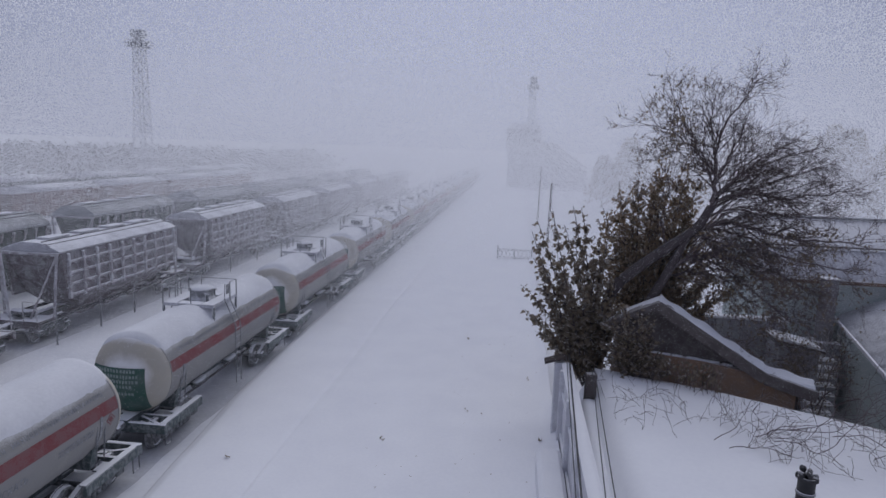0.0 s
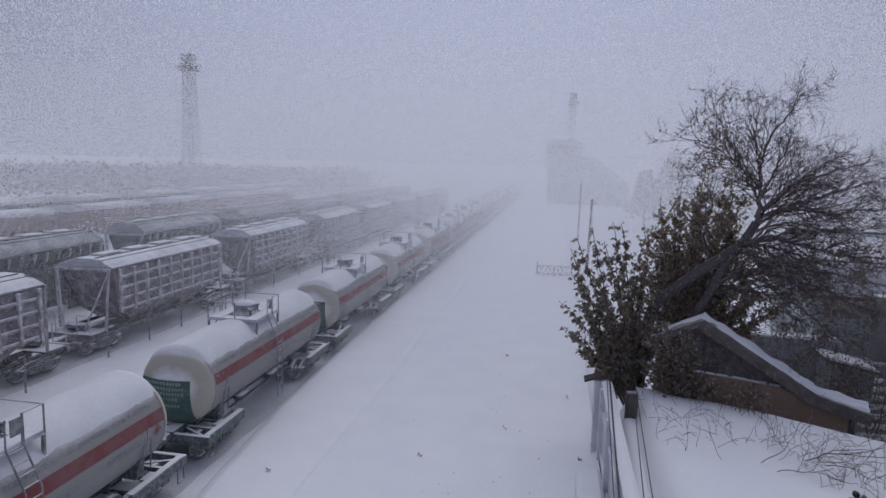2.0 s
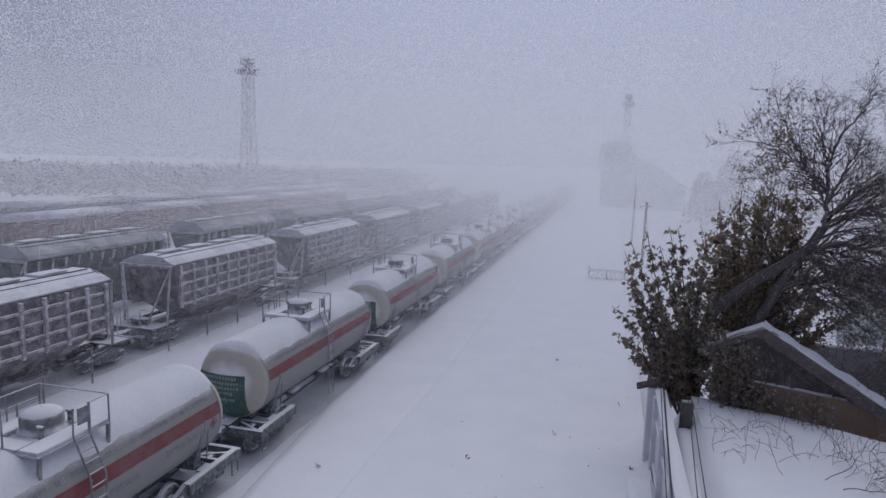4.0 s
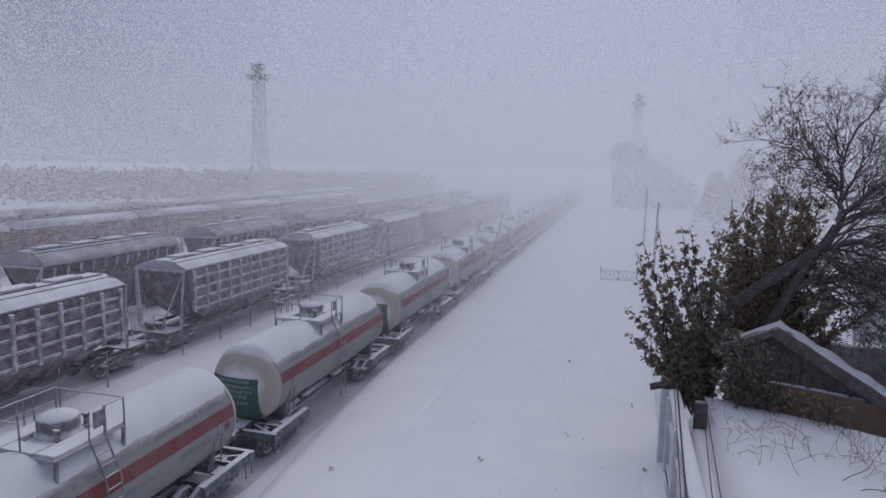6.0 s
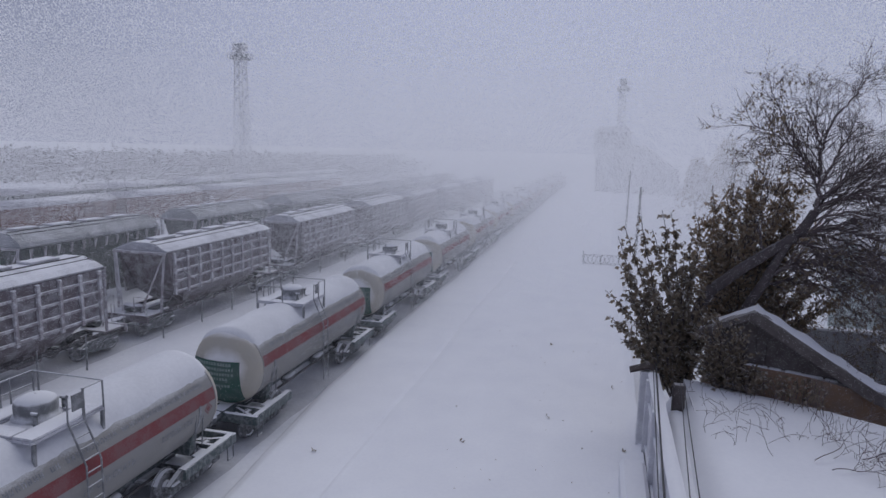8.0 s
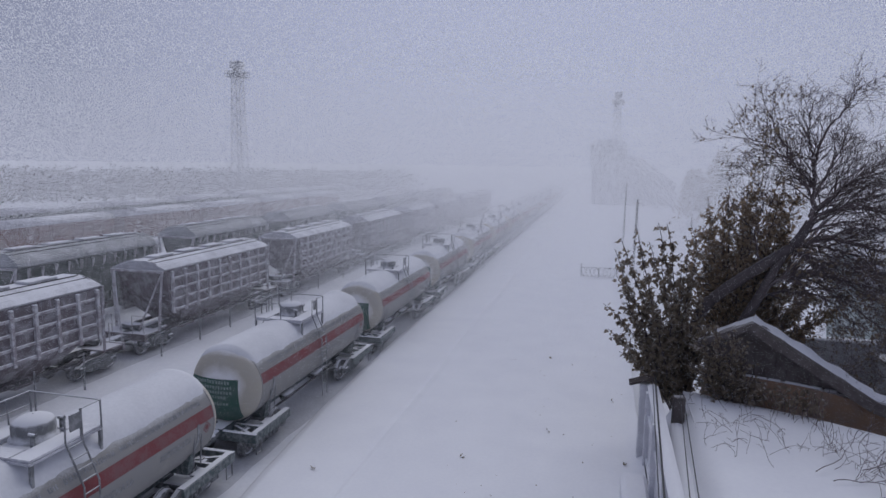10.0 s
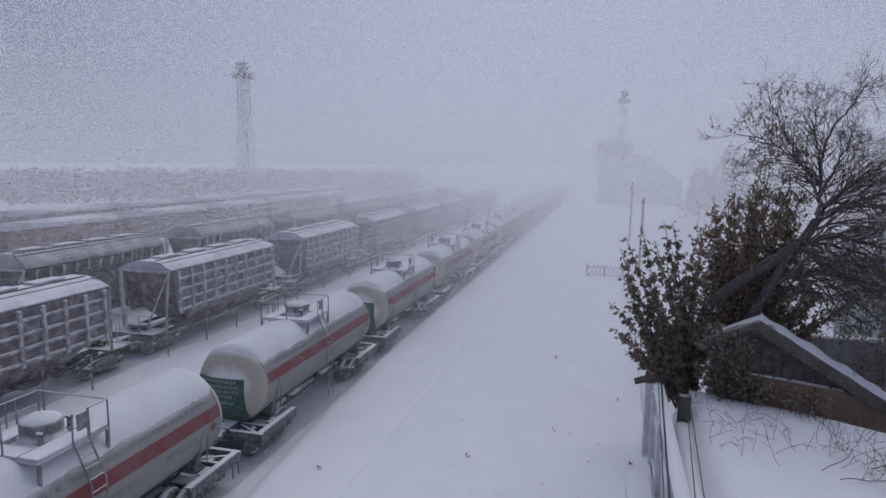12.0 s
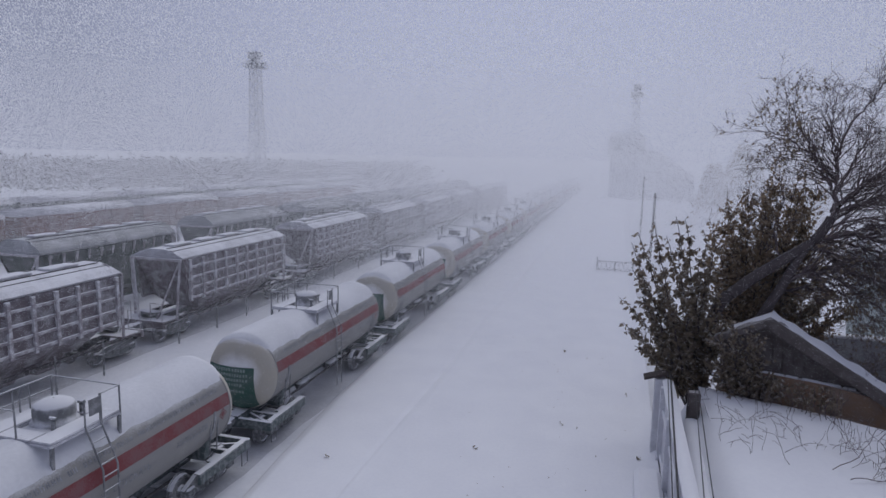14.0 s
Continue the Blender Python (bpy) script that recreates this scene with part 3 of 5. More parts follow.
# ---- hopper wagons ----
def make_hopper(paint, ribs, label, group, green):
    root = new("hopper_wagon")
    L = 5.15
    bm = bmesh.new()
    # body with sloping ends and a narrowed bottom
    w = 1.48
    top_z, mid_z, low_z = 4.16, 1.85, 1.15
    ring_top = [(-w, -L), (w, -L), (w, L), (-w, L)]
    def ring(pts, z):
        return [bm.verts.new((x, y, z)) for x, y in pts]
    a = ring(ring_top, top_z)
    b = ring([(-w, -L + 1.25), (w, -L + 1.25), (w, L - 1.25), (-w, L - 1.25)], mid_z)
    c = ring([(-0.9, -L + 1.9), (0.9, -L + 1.9), (0.9, L - 1.9), (-0.9, L - 1.9)], low_z)
    for p, q in ((a, b), (b, c)):
        for i in range(4):
            j = (i + 1) % 4
            bm.faces.new((p[i], p[j], q[j], q[i]))
    bm.faces.new(a)
    bm.faces.new(c[::-1])
    part("body", fixed(bm), paint, root)
    # triangular cheeks that carry the side wall past the sloping ends
    for side in (-1, 1):
        n_ribs = 10 if not green else 12
        for i in range(n_ribs):
            y = -L + 0.55 + (2 * L - 0.7) * i / (n_ribs - 1)
            bm = bmesh.new()
            if green:
                prism_y = 0.06
                v = [bm.verts.new((side * q, y + s, z)) for s in (-prism_y, prism_y) for q, z in ((w, 4.1), (w + 0.16, 4.1), (w + 0.02, 3.55), (w, 3.55))]
                for f in ((0, 1, 2, 3), (7, 6, 5, 4), (0, 4, 5, 1), (1, 5, 6, 2), (2, 6, 7, 3), (3, 7, 4, 0)):
                    bm.faces.new([v[k] for k in f])
                fixed(bm)
            else:
                box(bm, (side * (w + 0.07), y, 2.95), (0.14, 0.16, 2.25), bevel=0.015)
                box(bm, (side * (w + 0.03), y, 4.02), (0.16, 0.2, 0.16), bevel=0.02)
            part("rib", bm, ribs, root)
        if not green:
            for z in (2.0, 2.55, 3.12, 3.68):
                bm = bmesh.new()
                box(bm, (side * (w + 0.035), 0.1, z), (0.11, 2 * L - 0.75, 0.12), bevel=0.012)
                part("side_rail", bm, ribs, root)
        bm = bmesh.new()
        v = [(-L, top_z), (L, top_z), (L - 1.0, mid_z), (-L + 1.0, mid_z)]
        if not green:
            v = [(-L + 0.1, top_z), (L - 0.05, top_z), (L - 0.05, mid_z), (-L + 0.45, mid_z)]
        q = [bm.verts.new((side * (w - 0.02), y, z)) for y, z in v] + [bm.verts.new((side * (w + 0.012), y, z)) for y, z in v]
        for f in ((0, 1, 2, 3), (7, 6, 5, 4), (0, 4, 5, 1), (1, 5, 6, 2), (2, 6, 7, 3), (3, 7, 4, 0)):
            bm.faces.new([q[k] for k in f])
        part("side_wall", fixed(bm), paint, root)
        bm = bmesh.new()
        beam(bm, (side * 1.2, -6.6, 1.02), (side * 1.2, 6.6, 1.02), 0.1, 0.16)
        part("side_sill", bm, M_SILL, root)
    # roof
    bm = bmesh.new()
    e, rz = 1.58, 4.25
    up = 4.66 if not green else 4.95
    n = 3 if not green else 6
    outline = [(e, rz - 0.05), (e, rz)] + [(e - (e - 0.5) * (k / n) ** (1.0 if not green else 1.35), rz + (up - rz) * (k / n) ** (0.8 if not green else 0.72)) for k in range(1, n + 1)]
    outline = outline + [(-x, z) for x, z in reversed(outline)]
    prism(bm, outline, -L - 0.08, L + 0.12)
    part("roof", fixed(bm), M_GREENROOF if green else M_ROOF, root, "snow-streaked sheet metal roof")
    for x in (-0.5, 0.5):
        bm = bmesh.new()
        beam(bm, (x, -L + 0.1, up + 0.012), (x, L - 0.1, up + 0.012), 0.05, 0.05)
        part("roof_seam", bm, M_BLACK, root, "dark edge strip of the roof walkway")
    for k, y in enumerate((-3.6, -1.25, 1.1, 3.4)):
        bm = bmesh.new()
        box(bm, (0.0, y, up + 0.06), (0.72, 1.5, 0.1), bevel=0.03)
        part("roof_hatch", bm, M_ROOF, root)
    bm = bmesh.new()
    for x in (-0.85, 0.85):
        beam(bm, (x, -L, up - 0.1), (x, L, up - 0.1), 0.03, 0.03)
    part("roof_edge", bm, M_BLACK, root)
    # ends: gable panel, eave beam, leaning struts and end ladder
    for s in (-1, 1):
        bm = bmesh.new()
        prism(bm, [(-1.5, 4.2), (1.5, 4.2), (0.9, up - 0.06), (0.5, up - 0.02), (-0.5, up - 0.02), (-0.9, up - 0.06)], s * (L + 0.02) - 0.02, s * (L + 0.02) + 0.02)
        part("gable", fixed(bm), paint, root)
        bm = bmesh.new()
        beam(bm, (-1.58, s * (L + 0.2), 4.14), (1.58, s * (L + 0.2), 4.14), 0.1, 0.12)
        part("end_beam", bm, ribs, root)
        for side in (-1, 1):
            bm = bmesh.new()
            beam(bm, (side * 1.5, s * (L + 0.2), 4.1), (side * 1.3, s * (L + 0.2 + 0.15), 1.1), 0.11, 0.12)
            part("end_post", bm, ribs, root)
            bm = bmesh.new()
            beam(bm, (side * 1.45, s * (L + 0.18), 4.05), (side * 0.55, s * (L + 0.95), 1.15), 0.08, 0.08)
            part("end_strut", bm, ribs, root)
        bm = bmesh.new()
        box(bm, (0, s * 6.0, 1.1), (2.7, 1.25, 0.08))
        box(bm, (0, s * 6.62, 1.0), (2.8, 0.14, 0.36))
        part("end_platform", bm, paint, root)
        bm = bmesh.new()
        box(bm, (0, s * 6.9, 0.95), (0.3, 0.55, 0.28), bevel=0.05)
        box(bm, (0.05, s * 7.22, 0.97), (0.44, 0.26, 0.32), bevel=0.07)
        part("coupler", bm, M_IRON, root)
        for side in (-1, 1):
            bm = bmesh.new()
            rod(bm, (side * 1.3, s * 6.6, 1.1), (side * 1.3, s * 6.6, 2.1), 0.025, n=6)
            rod(bm, (side * 1.3, s * 6.6, 2.1), (side * 0.6, s * 6.6, 2.1), 0.025, n=6)
            rod(bm, (side * 0.6, s * 6.6, 2.1), (side * 0.6, s * 6.6, 1.1), 0.025, n=6)
            part("grab_rail", bm, ribs, root)
        bm = bmesh.new()
        rod(bm, (-0.5, s * 5.9, 1.35), (0.5, s * 5.9, 1.35), 0.2, n=14)
        part("air_reservoir", bm, M_IRON, root, smooth=True)
        make_bogie(root, s * 5.3, M_IRON)
    # discharge chutes
    for y in (-2.1, 0, 2.1):
        bm = bmesh.new()
        prism(bm, [(-0.95, 1.25), (0.95, 1.25), (0.5, 0.5), (-0.5, 0.5)], y - 0.55, y + 0.55)
        part("chute", fixed(bm), paint, root)
    bm = bmesh.new()
    box(bm, (0, 0, 1.0), (0.4, 13.2, 0.28))
    part("centre_sill", bm, M_IRON, root)
    return tagged(root, label, "hopper wagon", group)


brown = make_hopper(M_HOP, M_HOPRIB, "dark brown ribbed hopper wagon with snow on its roof", "brown hopper wagons", False)
brown.location = (-23.2, 17.98, 0)
for k in range(1, 8):
    copy_thing(brown, pose(-23.2, 17.98 + 14.72 * k, 0))
green = make_hopper(M_HOPG, M_HOPRIB, "dark green hopper wagon with a tall snowy roof", "green hopper wagons", True)
green.location = (-30.6, 30.95, 0)
for k in range(1, 7):
    copy_thing(green, pose(-30.6, 30.95 + 14.72 * k, 0))


# ---- more wagons deeper in the yard ----
def make_boxcar(paint, label, group):
    root = new("boxcar")
    bm = bmesh.new()
    prism(bm, [(-1.5, 1.15), (1.5, 1.15), (1.5, 3.75), (-1.5, 3.75)], -6.6, 6.6)
    part("body", fixed(bm), paint, root)
    bm = bmesh.new()
    arc = [(1.56 * math.cos(radians(a)), 3.72 + 0.62 * math.sin(radians(a))) for a in range(0, 181, 15)]
    prism(bm, arc, -6.7, 6.7)
    part("roof", fixed(bm), M_ROOF, root, "rounded snowy roof", True)
    for side in (-1, 1):
        for i in range(11):
            bm = bmesh.new()
            box(bm, (side * 1.53, -6.3 + 1.26 * i, 2.45), (0.07, 0.1, 2.5))
            part("rib", bm, paint, root)
        bm = bmesh.new()
        box(bm, (side * 1.56, 0, 2.4), (0.06, 2.2, 2.4), bevel=0.02)
        part("door", bm, paint, root)
    bm = bmesh.new()
    box(bm, (0, 0, 1.0), (2.6, 13.2, 0.26))
    part("frame", bm, M_IRON, root)
    for s in (-1, 1):
        bm = bmesh.new()
        box(bm, (0, s * 6.95, 0.95), (0.3, 0.8, 0.3), bevel=0.05)
        part("coupler", bm, M_IRON, root)
        make_bogie(root, s * 4.8, M_IRON)
    return tagged(root, label, "boxcar", group)


rusty = make_boxcar(M_RUST, "rust-brown boxcar with snow on its rounded roof", "rust-brown boxcars")
rusty.location = (-51.2, 49.0, 0)
for k in (-1, 1, 2, 3, 4):
    copy_thing(rusty, pose(-51.2, 49.0 + 14.73 * k, 0))
dull = make_boxcar(M_HOPG, "dull green boxcar with snow on its rounded roof", "green boxcars")
dull.location = (-63.0, 60.0, 0)
for k in (-1, 1, 2, 3, 4, 5):
    copy_thing(dull, pose(-63.0, 60.0 + 14.73 * k, 0))

for y in (19.2, 21.65, 26.6, 29.8, 32.75, 36.4, 40.5, 45.0, 50.0, 55.5):
    bm = bmesh.new()
    rod(bm, (0, 0, -0.2), (0.03, 0.02, 1.55), 0.045, 0.035, n=7)
    stake = part("stake", bm, M_RAIL)
    stake.location = (-21.35, y, 0)
    tagged(stake, "thin grey stake standing in the snow beside hopper wagons", "stake", "stakes along the track")


# ---- masts, far building, poles ----
def make_mast(x, y, top, half, head):
    root = new("lighting_mast")
    root.location = (x, y, 0)
    for sx in (-1, 1):
        for sy in (-1, 1):
            bm = bmesh.new()
            rod(bm, (sx * half * 1.5, sy * half * 1.5, -0.2), (sx * half * 0.85, sy * half * 0.85, top - 3.2), 0.11, 0.09, n=6)
            part("leg", bm, M_MAST, root)
    steps = 12
    for k in range(steps):
        z0, z1 = (top - 3.2) * k / steps, (top - 3.2) * (k + 1) / steps
        h0, h1 = half * (1.5 - 0.65 * k / steps), half * (1.5 - 0.65 * (k + 1) / steps)
        bm = bmesh.new()
        for q in range(4):
            a, b = math.pi / 4 + q * math.pi / 2, math.pi / 4 + (q + 1) * math.pi / 2
            s = math.sqrt(2)
            p0, p1 = (h0 * s * math.cos(a), h0 * s * math.sin(a), z0), (h1 * s * math.cos(b), h1 * s * math.sin(b), z1)
            rod(bm, p0, p1, 0.05, n=5)
            rod(bm, (h0 * s * math.cos(b), h0 * s * math.sin(b), z0), (h1 * s * math.cos(a), h1 * s * math.sin(a), z1), 0.05, n=5)
            rod(bm, (h1 * s * math.cos(a), h1 * s * math.sin(a), z1), p1, 0.05, n=5)
        part("bracing", bm, M_MAST, root)
    bm = bmesh.new()
    rod(bm, (0.3, 0, 0), (0.3, 0, top - 3.2), 0.05, n=5)
    rod(bm, (-0.3, 0, 0), (-0.3, 0, top - 3.2), 0.05, n=5)
    part("ladder", bm, M_MAST, root)
    bm = bmesh.new()
    box(bm, (0, 0, top - 3.1), (head * 2, head * 2, 0.18))
    part("platform_deck", bm, M_MAST, root)
    for k in range(4):
        c, s = math.cos(k * math.pi / 2), math.sin(k * math.pi / 2)
        for z in (0.55, 1.1):
            bm = bmesh.new()
            rod(bm, (head * (c - s), head * (s + c), top - 3.1 + z), (head * (c + s), head * (s - c), top - 3.1 + z), 0.05, n=5)
            part("guard_rail", bm, M_MAST, root)
        bm = bmesh.new()
        rod(bm, (head * (c - s), head * (s + c), top - 3.1), (head * (c - s), head * (s + c), top - 2), 0.05, n=5)
        part("guard_post", bm, M_MAST, root)
    for k in range(10):
        a = k * 0.63
        bm = bmesh.new()
        box(bm, (head * 0.9 * math.cos(a), head * 0.9 * math.sin(a), top - 2.5 + 0.3 * (k % 2)), (0.7, 0.5, 0.65), Matrix.Rotation(a, 4, "Z"), bevel=0.06)
        part("floodlight", bm, M_MAST, root)
    bm = bmesh.new()
    box(bm, (0, 0, top - 0.75), (head * 1.25, head * 1.25, 1.4), bevel=0.08)
    box(bm, (0, 0, top - 2.2), (head * 0.8, head * 0.8, 1.7))
    part("cabin", bm, M_MAST, root, "grey box on top of the mast")
    return tagged(root, "tall grey lattice lighting mast with floodlights, faint in snowfall", "lighting mast", "lighting masts")


make_mast(-73.4, 118, 29.9, 0.95, 1.75)
make_mast(3.15, 168, 28.3, 0.85, 1.35)

elevator = new("grain_elevator")
elevator.location = (0, 161, -2.1)
elevator.scale = (1.22, 1.22, 1.22)
bm = bmesh.new()
prism(bm, [(-1.9, -0.2), (4.6, -0.2), (4.6, 13.9), (-2.4, 13.9), (-2.4, 9.5), (-1.9, 9.0)], 0, 12)
part("tower_block", fixed(bm), M_FARWALL, elevator)
bm = bmesh.new()
prism(bm, [(-2.7, 13.9), (4.9, 13.9), (3.6, 15.0), (-1.5, 15.0)], -0.3, 12.3)
part("roof", fixed(bm), M_ROOF, elevator)
bm = bmesh.new()
prism(bm, [(4.62, -0.2), (14.5, -0.2), (14.5, 6.4), (7.8, 11.2), (4.62, 11.6)], 1, 14)
part("storehouse", fixed(bm), M_FARWALL, elevator)
for z in (3.0, 6.0, 9.0, 12.0):
    for x in (-0.6, 1.4, 3.4):
        bm = bmesh.new()
        box(bm, (x, -0.01, z), (0.8, 0.06, 1.1))
        part("window", bm, M_BLACK, elevator)
tagged(elevator, "grey grain elevator building faint in driving snow", "building")


def make_pole(x, y, top, lean=0.0):
    root = new("utility_pole")
    root.location = (x, y, 0)
    bm = bmesh.new()
    rod(bm, (0, 0, -0.2), (lean, 0, top), 0.13, 0.10, n=10)
    part("shaft", bm, M_BARK, root, smooth=True)
    bm = bmesh.new()
    box(bm, (lean + 0.1, 0, top - 0.4), (0.34, 0.07, 0.07))
    part("bracket", bm, M_BARK, root)
    return tagged(root, "weathered wooden utility pole standing beside the platform", "utility pole", "utility poles")


make_pole(3.3, 62, 6.75, 0.12)
make_pole(3.1, 85, 7.7, 0.1)

gate = new("metal_barrier")
gate.location = (-1.35, 55.5, 0.15)
for x in (0, 1.5, 3.0):
    bm = bmesh.new()
    rod(bm, (x, 0, -0.1), (x, 0, 1.25 if x == 0 else 1.0), 0.045, n=8)
    part("post", bm, M_RAIL, gate)
bm = bmesh.new()
for z in (0.15, 0.95):
    rod(bm, (0, 0, z), (3.0, 0, z), 0.028, n=6)
part("bar", bm, M_RAIL, gate)
for k in range(8):
    bm = bmesh.new()
    lathe(bm, [(-0.014, 0.125), (-0.014, 0.155), (0.014, 0.155), (0.014, 0.125), (-0.014, 0.125)], 16)
    for v in bm.verts:
        v.co = (v.co.x + 0.22 + 0.36 * k, v.co.y, v.co.z * 2.4 + 0.55)
    part("scroll", fixed(bm), M_RAIL, gate)
tagged(gate, "low frosted metal barrier with scrolls across the platform", "barrier")


# ---- boundary fence, sheds and house ----
fence = new("boundary_fence")
bm = bmesh.new()
beam(bm, (1.79, -12.0, 2.86), (1.93, 20.4, 2.86), 0.3, 0.08)
part("coping", bm, M_FENCE, fence)
bm = bmesh.new()
for j in range(40):
    y = -12.0 + 32.45 * j / 39
    for i, x in enumerate((-0.17, -0.1, 0, 0.1, 0.17)):
        bm.verts.new((1.79 + 0.14 * j / 39 + x + 0.015 * noise.noise((j * 0.5, i, 0)), y, 2.905 + (0.0, 0.05, 0.07, 0.05, 0.0)[i] * (1 + 0.4 * noise.noise((j * 0.3, 0, 5)))))
bm.verts.ensure_lookup_table()
for j in range(39):
    for i in range(4):
        v = [bm.verts[j * 5 + i], bm.verts[j * 5 + i + 1], bm.verts[j * 5 + 5 + i + 1], bm.verts[j * 5 + 5 + i]]
        bm.faces.new(v)
part("snow_cap", fixed(bm), M_SNOW, fence, "ridge of snow on the fence", True)
bm = bmesh.new()
box(bm, (1.9, 4.2, 1.3), (0.06, 32.2, 3.1))
part("backing", bm, M_FENCE, fence)
for k in range(80):
    bm = bmesh.new()
    box(bm, (1.852, 4.7 + 0.196 * k, 1.42), (0.03, 0.17, 2.75 + 0.03 * math.sin(k * 2.3)))
    part("board", bm, M_FENCE, fence)
for y in (11.5, 14.5, 17.4, 19.9):
    bm = bmesh.new()
    box(bm, (1.77, y, 1.4), (0.16, 0.18, 2.95), bevel=0.015)
    part("post", bm, M_FENCE, fence)
for z in (0.7, 2.1):
    bm = bmesh.new()
    box(bm, (1.8, 4.2, z), (0.07, 32.0, 0.1))
    part("fence_rail", bm, M_FENCE, fence)
tagged(fence, "pale board fence topped with snow beside the platform", "fence")

pillar = new("gate_pillar")
pillar.location = (1.72, 20.7, 0)
bm = bmesh.new()
box(bm, (0, 0, 1.4), (0.34, 0.34, 3.0), bevel=0.02)
part("shaft", bm, M_FENCE, pillar)
bm = bmesh.new()
prism(bm, [(-0.5, 2.84), (0.05, 3.02), (0.25, 2.98), (0.25, 3.05), (0.05, 3.1), (-0.52, 2.9)], -0.22, 0.25)
part("cap", fixed(bm), M_CAPWOOD, pillar, "dark wooden cap with snow")
tagged(pillar, "square concrete gate pillar with a dark wooden cap", "pillar")

bm = bmesh.new()
box(bm, (1.35, 16.9, 0.5), (0.75, 3.0, 0.85), bevel=0.12)
heap = tagged(part("packed_snow", bm, M_SNOW), "block of packed snow against the fence", "snow heap")

rail2 = new("timber_rail")
bm = bmesh.new()
box(bm, (2.66, 19.8, 1.35), (0.36, 0.3, 3.05), bevel=0.03)
part("end_post", bm, M_DARKWOOD, rail2, "dark timber end post")
bm = bmesh.new()
beam(bm, (1.98, 8.0, 1.95), (2.62, 19.6, 1.95), 0.36, 0.14)
part("plank", bm, M_WOOD, rail2)
bm = bmesh.new()
for j in range(30):
    t = j / 29
    for i, (x, z) in enumerate(((-0.22, -0.05), (-0.17, 0.08), (0, 0.12), (0.17, 0.08), (0.22, -0.05))):
        bm.verts.new((1.98 + 0.64 * t + x, 8.0 + 11.58 * t, 2.0 + z * (1 + 0.4 * noise.noise((j * 0.4, 1, 2)))))
bm.verts.ensure_lookup_table()
for j in range(29):
    for i in range(4):
        bm.faces.new([bm.verts[k] for k in (j * 5 + i, j * 5 + i + 1, j * 5 + 6 + i, j * 5 + 5 + i)])
part("snow_cap", fixed(bm), M_SNOW, rail2, "rounded snow on the rail", True)
for y in (10.0, 14.8):
    bm = bmesh.new()
    box(bm, (1.98 + 0.055 * (y - 8), y, 0.95), (0.16, 0.16, 2.0))
    part("post", bm, M_DARKWOOD, rail2)
tagged(rail2, "snow-capped timber rail with a dark end post", "timber rail")

# low flat-roofed shed whose snow-covered roof lies beside the fence
shed = new("flat_roofed_shed")
edge = lambda x: 21.75 - (x - 2.76) * 0.39 - 0.012 * (x - 2.76) ** 2
bm = bmesh.new()
cols_x = [2.44, 2.55, 2.75, 2.98] + [3.3 + 0.4 * i for i in range(32)]
grid = []
for i, x in enumerate(cols_x):
    row = []
    for j in range(71):
        t = j / 70
        y = -12 + (edge(x) + 12) * t
        z = 2.6 + 0.05 * noise.noise((x * 0.5, y * 0.4, 3)) + 0.02 * noise.noise((x * 2, y * 2, 1))
        z -= (0.80, 0.62, 0.36, 0.12)[i] * (1 + 0.7 * min(1, max(0, (y - 17.5) / 1.5))) if i < 4 else 0
        z -= 0.14 if j == 70 else 0.02 if j == 69 else 0
        row.append(bm.verts.new((x, y, z)))
    grid.append(row)
for p, q in zip(grid, grid[1:]):
    for j in range(70):
        bm.faces.new((p[j], q[j], q[j + 1], p[j + 1]))
part("roof_snow", fixed(bm), M_SNOW, shed, "deep smooth snow", True)
bm = bmesh.new()
xs_out = [3.0] + cols_x[5::4] + [cols_x[-1]]
top_v = [bm.verts.new((x, edge(x) - 0.06, 2.44)) for x in xs_out] + [bm.verts.new((cols_x[-1], -12, 2.44)), bm.verts.new((3.0, -12, 2.44))]
low_v = [bm.verts.new((v.co.x, v.co.y, -0.2)) for v in top_v]
bm.faces.new(top_v)
for i in range(len(top_v)):
    j = (i + 1) % len(top_v)
    bm.faces.new((top_v[i], top_v[j], low_v[j], low_v[i]))
part("wall", fixed(bm), M_CONC, shed)
tagged(shed, "low shed with a flat roof under deep snow", "shed")

flue = new("chimney_pipe")
flue.location = (6.5, 13.5, 2.5)
flue.scale = (0.85, 0.85, 0.95)
bm = bmesh.new()
lathe(bm, [(-0.1, 0.21), (0.62, 0.21), (0.64, 0.25), (0.7, 0.25), (0.71, 0.2), (0.6, 0.17)], 18, axis="z")
part("pipe", fixed(bm), M_BLACK, flue, "black pipe", True)
for k in range(7):
    a = k * 0.9
    bm = bmesh.new()
    box(bm, (0.19 * math.cos(a), 0.19 * math.sin(a), 0.68 + 0.06 * (k % 3)), (0.17, 0.11, 0.16), Matrix.Rotation(a + 0.4, 4, "Z") @ Matrix.Rotation(0.4 * math.sin(k * 3), 4, "X"), bevel=0.04)
    part("wrapping", bm, M_BLACK, flue)
bm = bmesh.new()
lathe(bm, [(0.28, 0.215), (0.29, 0.235), (0.34, 0.235), (0.35, 0.215)], 18, axis="z")
part("collar", fixed(bm), M_RAIL, flue, "pale wire collar", True)
tagged(flue, "short black chimney pipe wrapped with rags on a snowy roof", "chimney pipe")

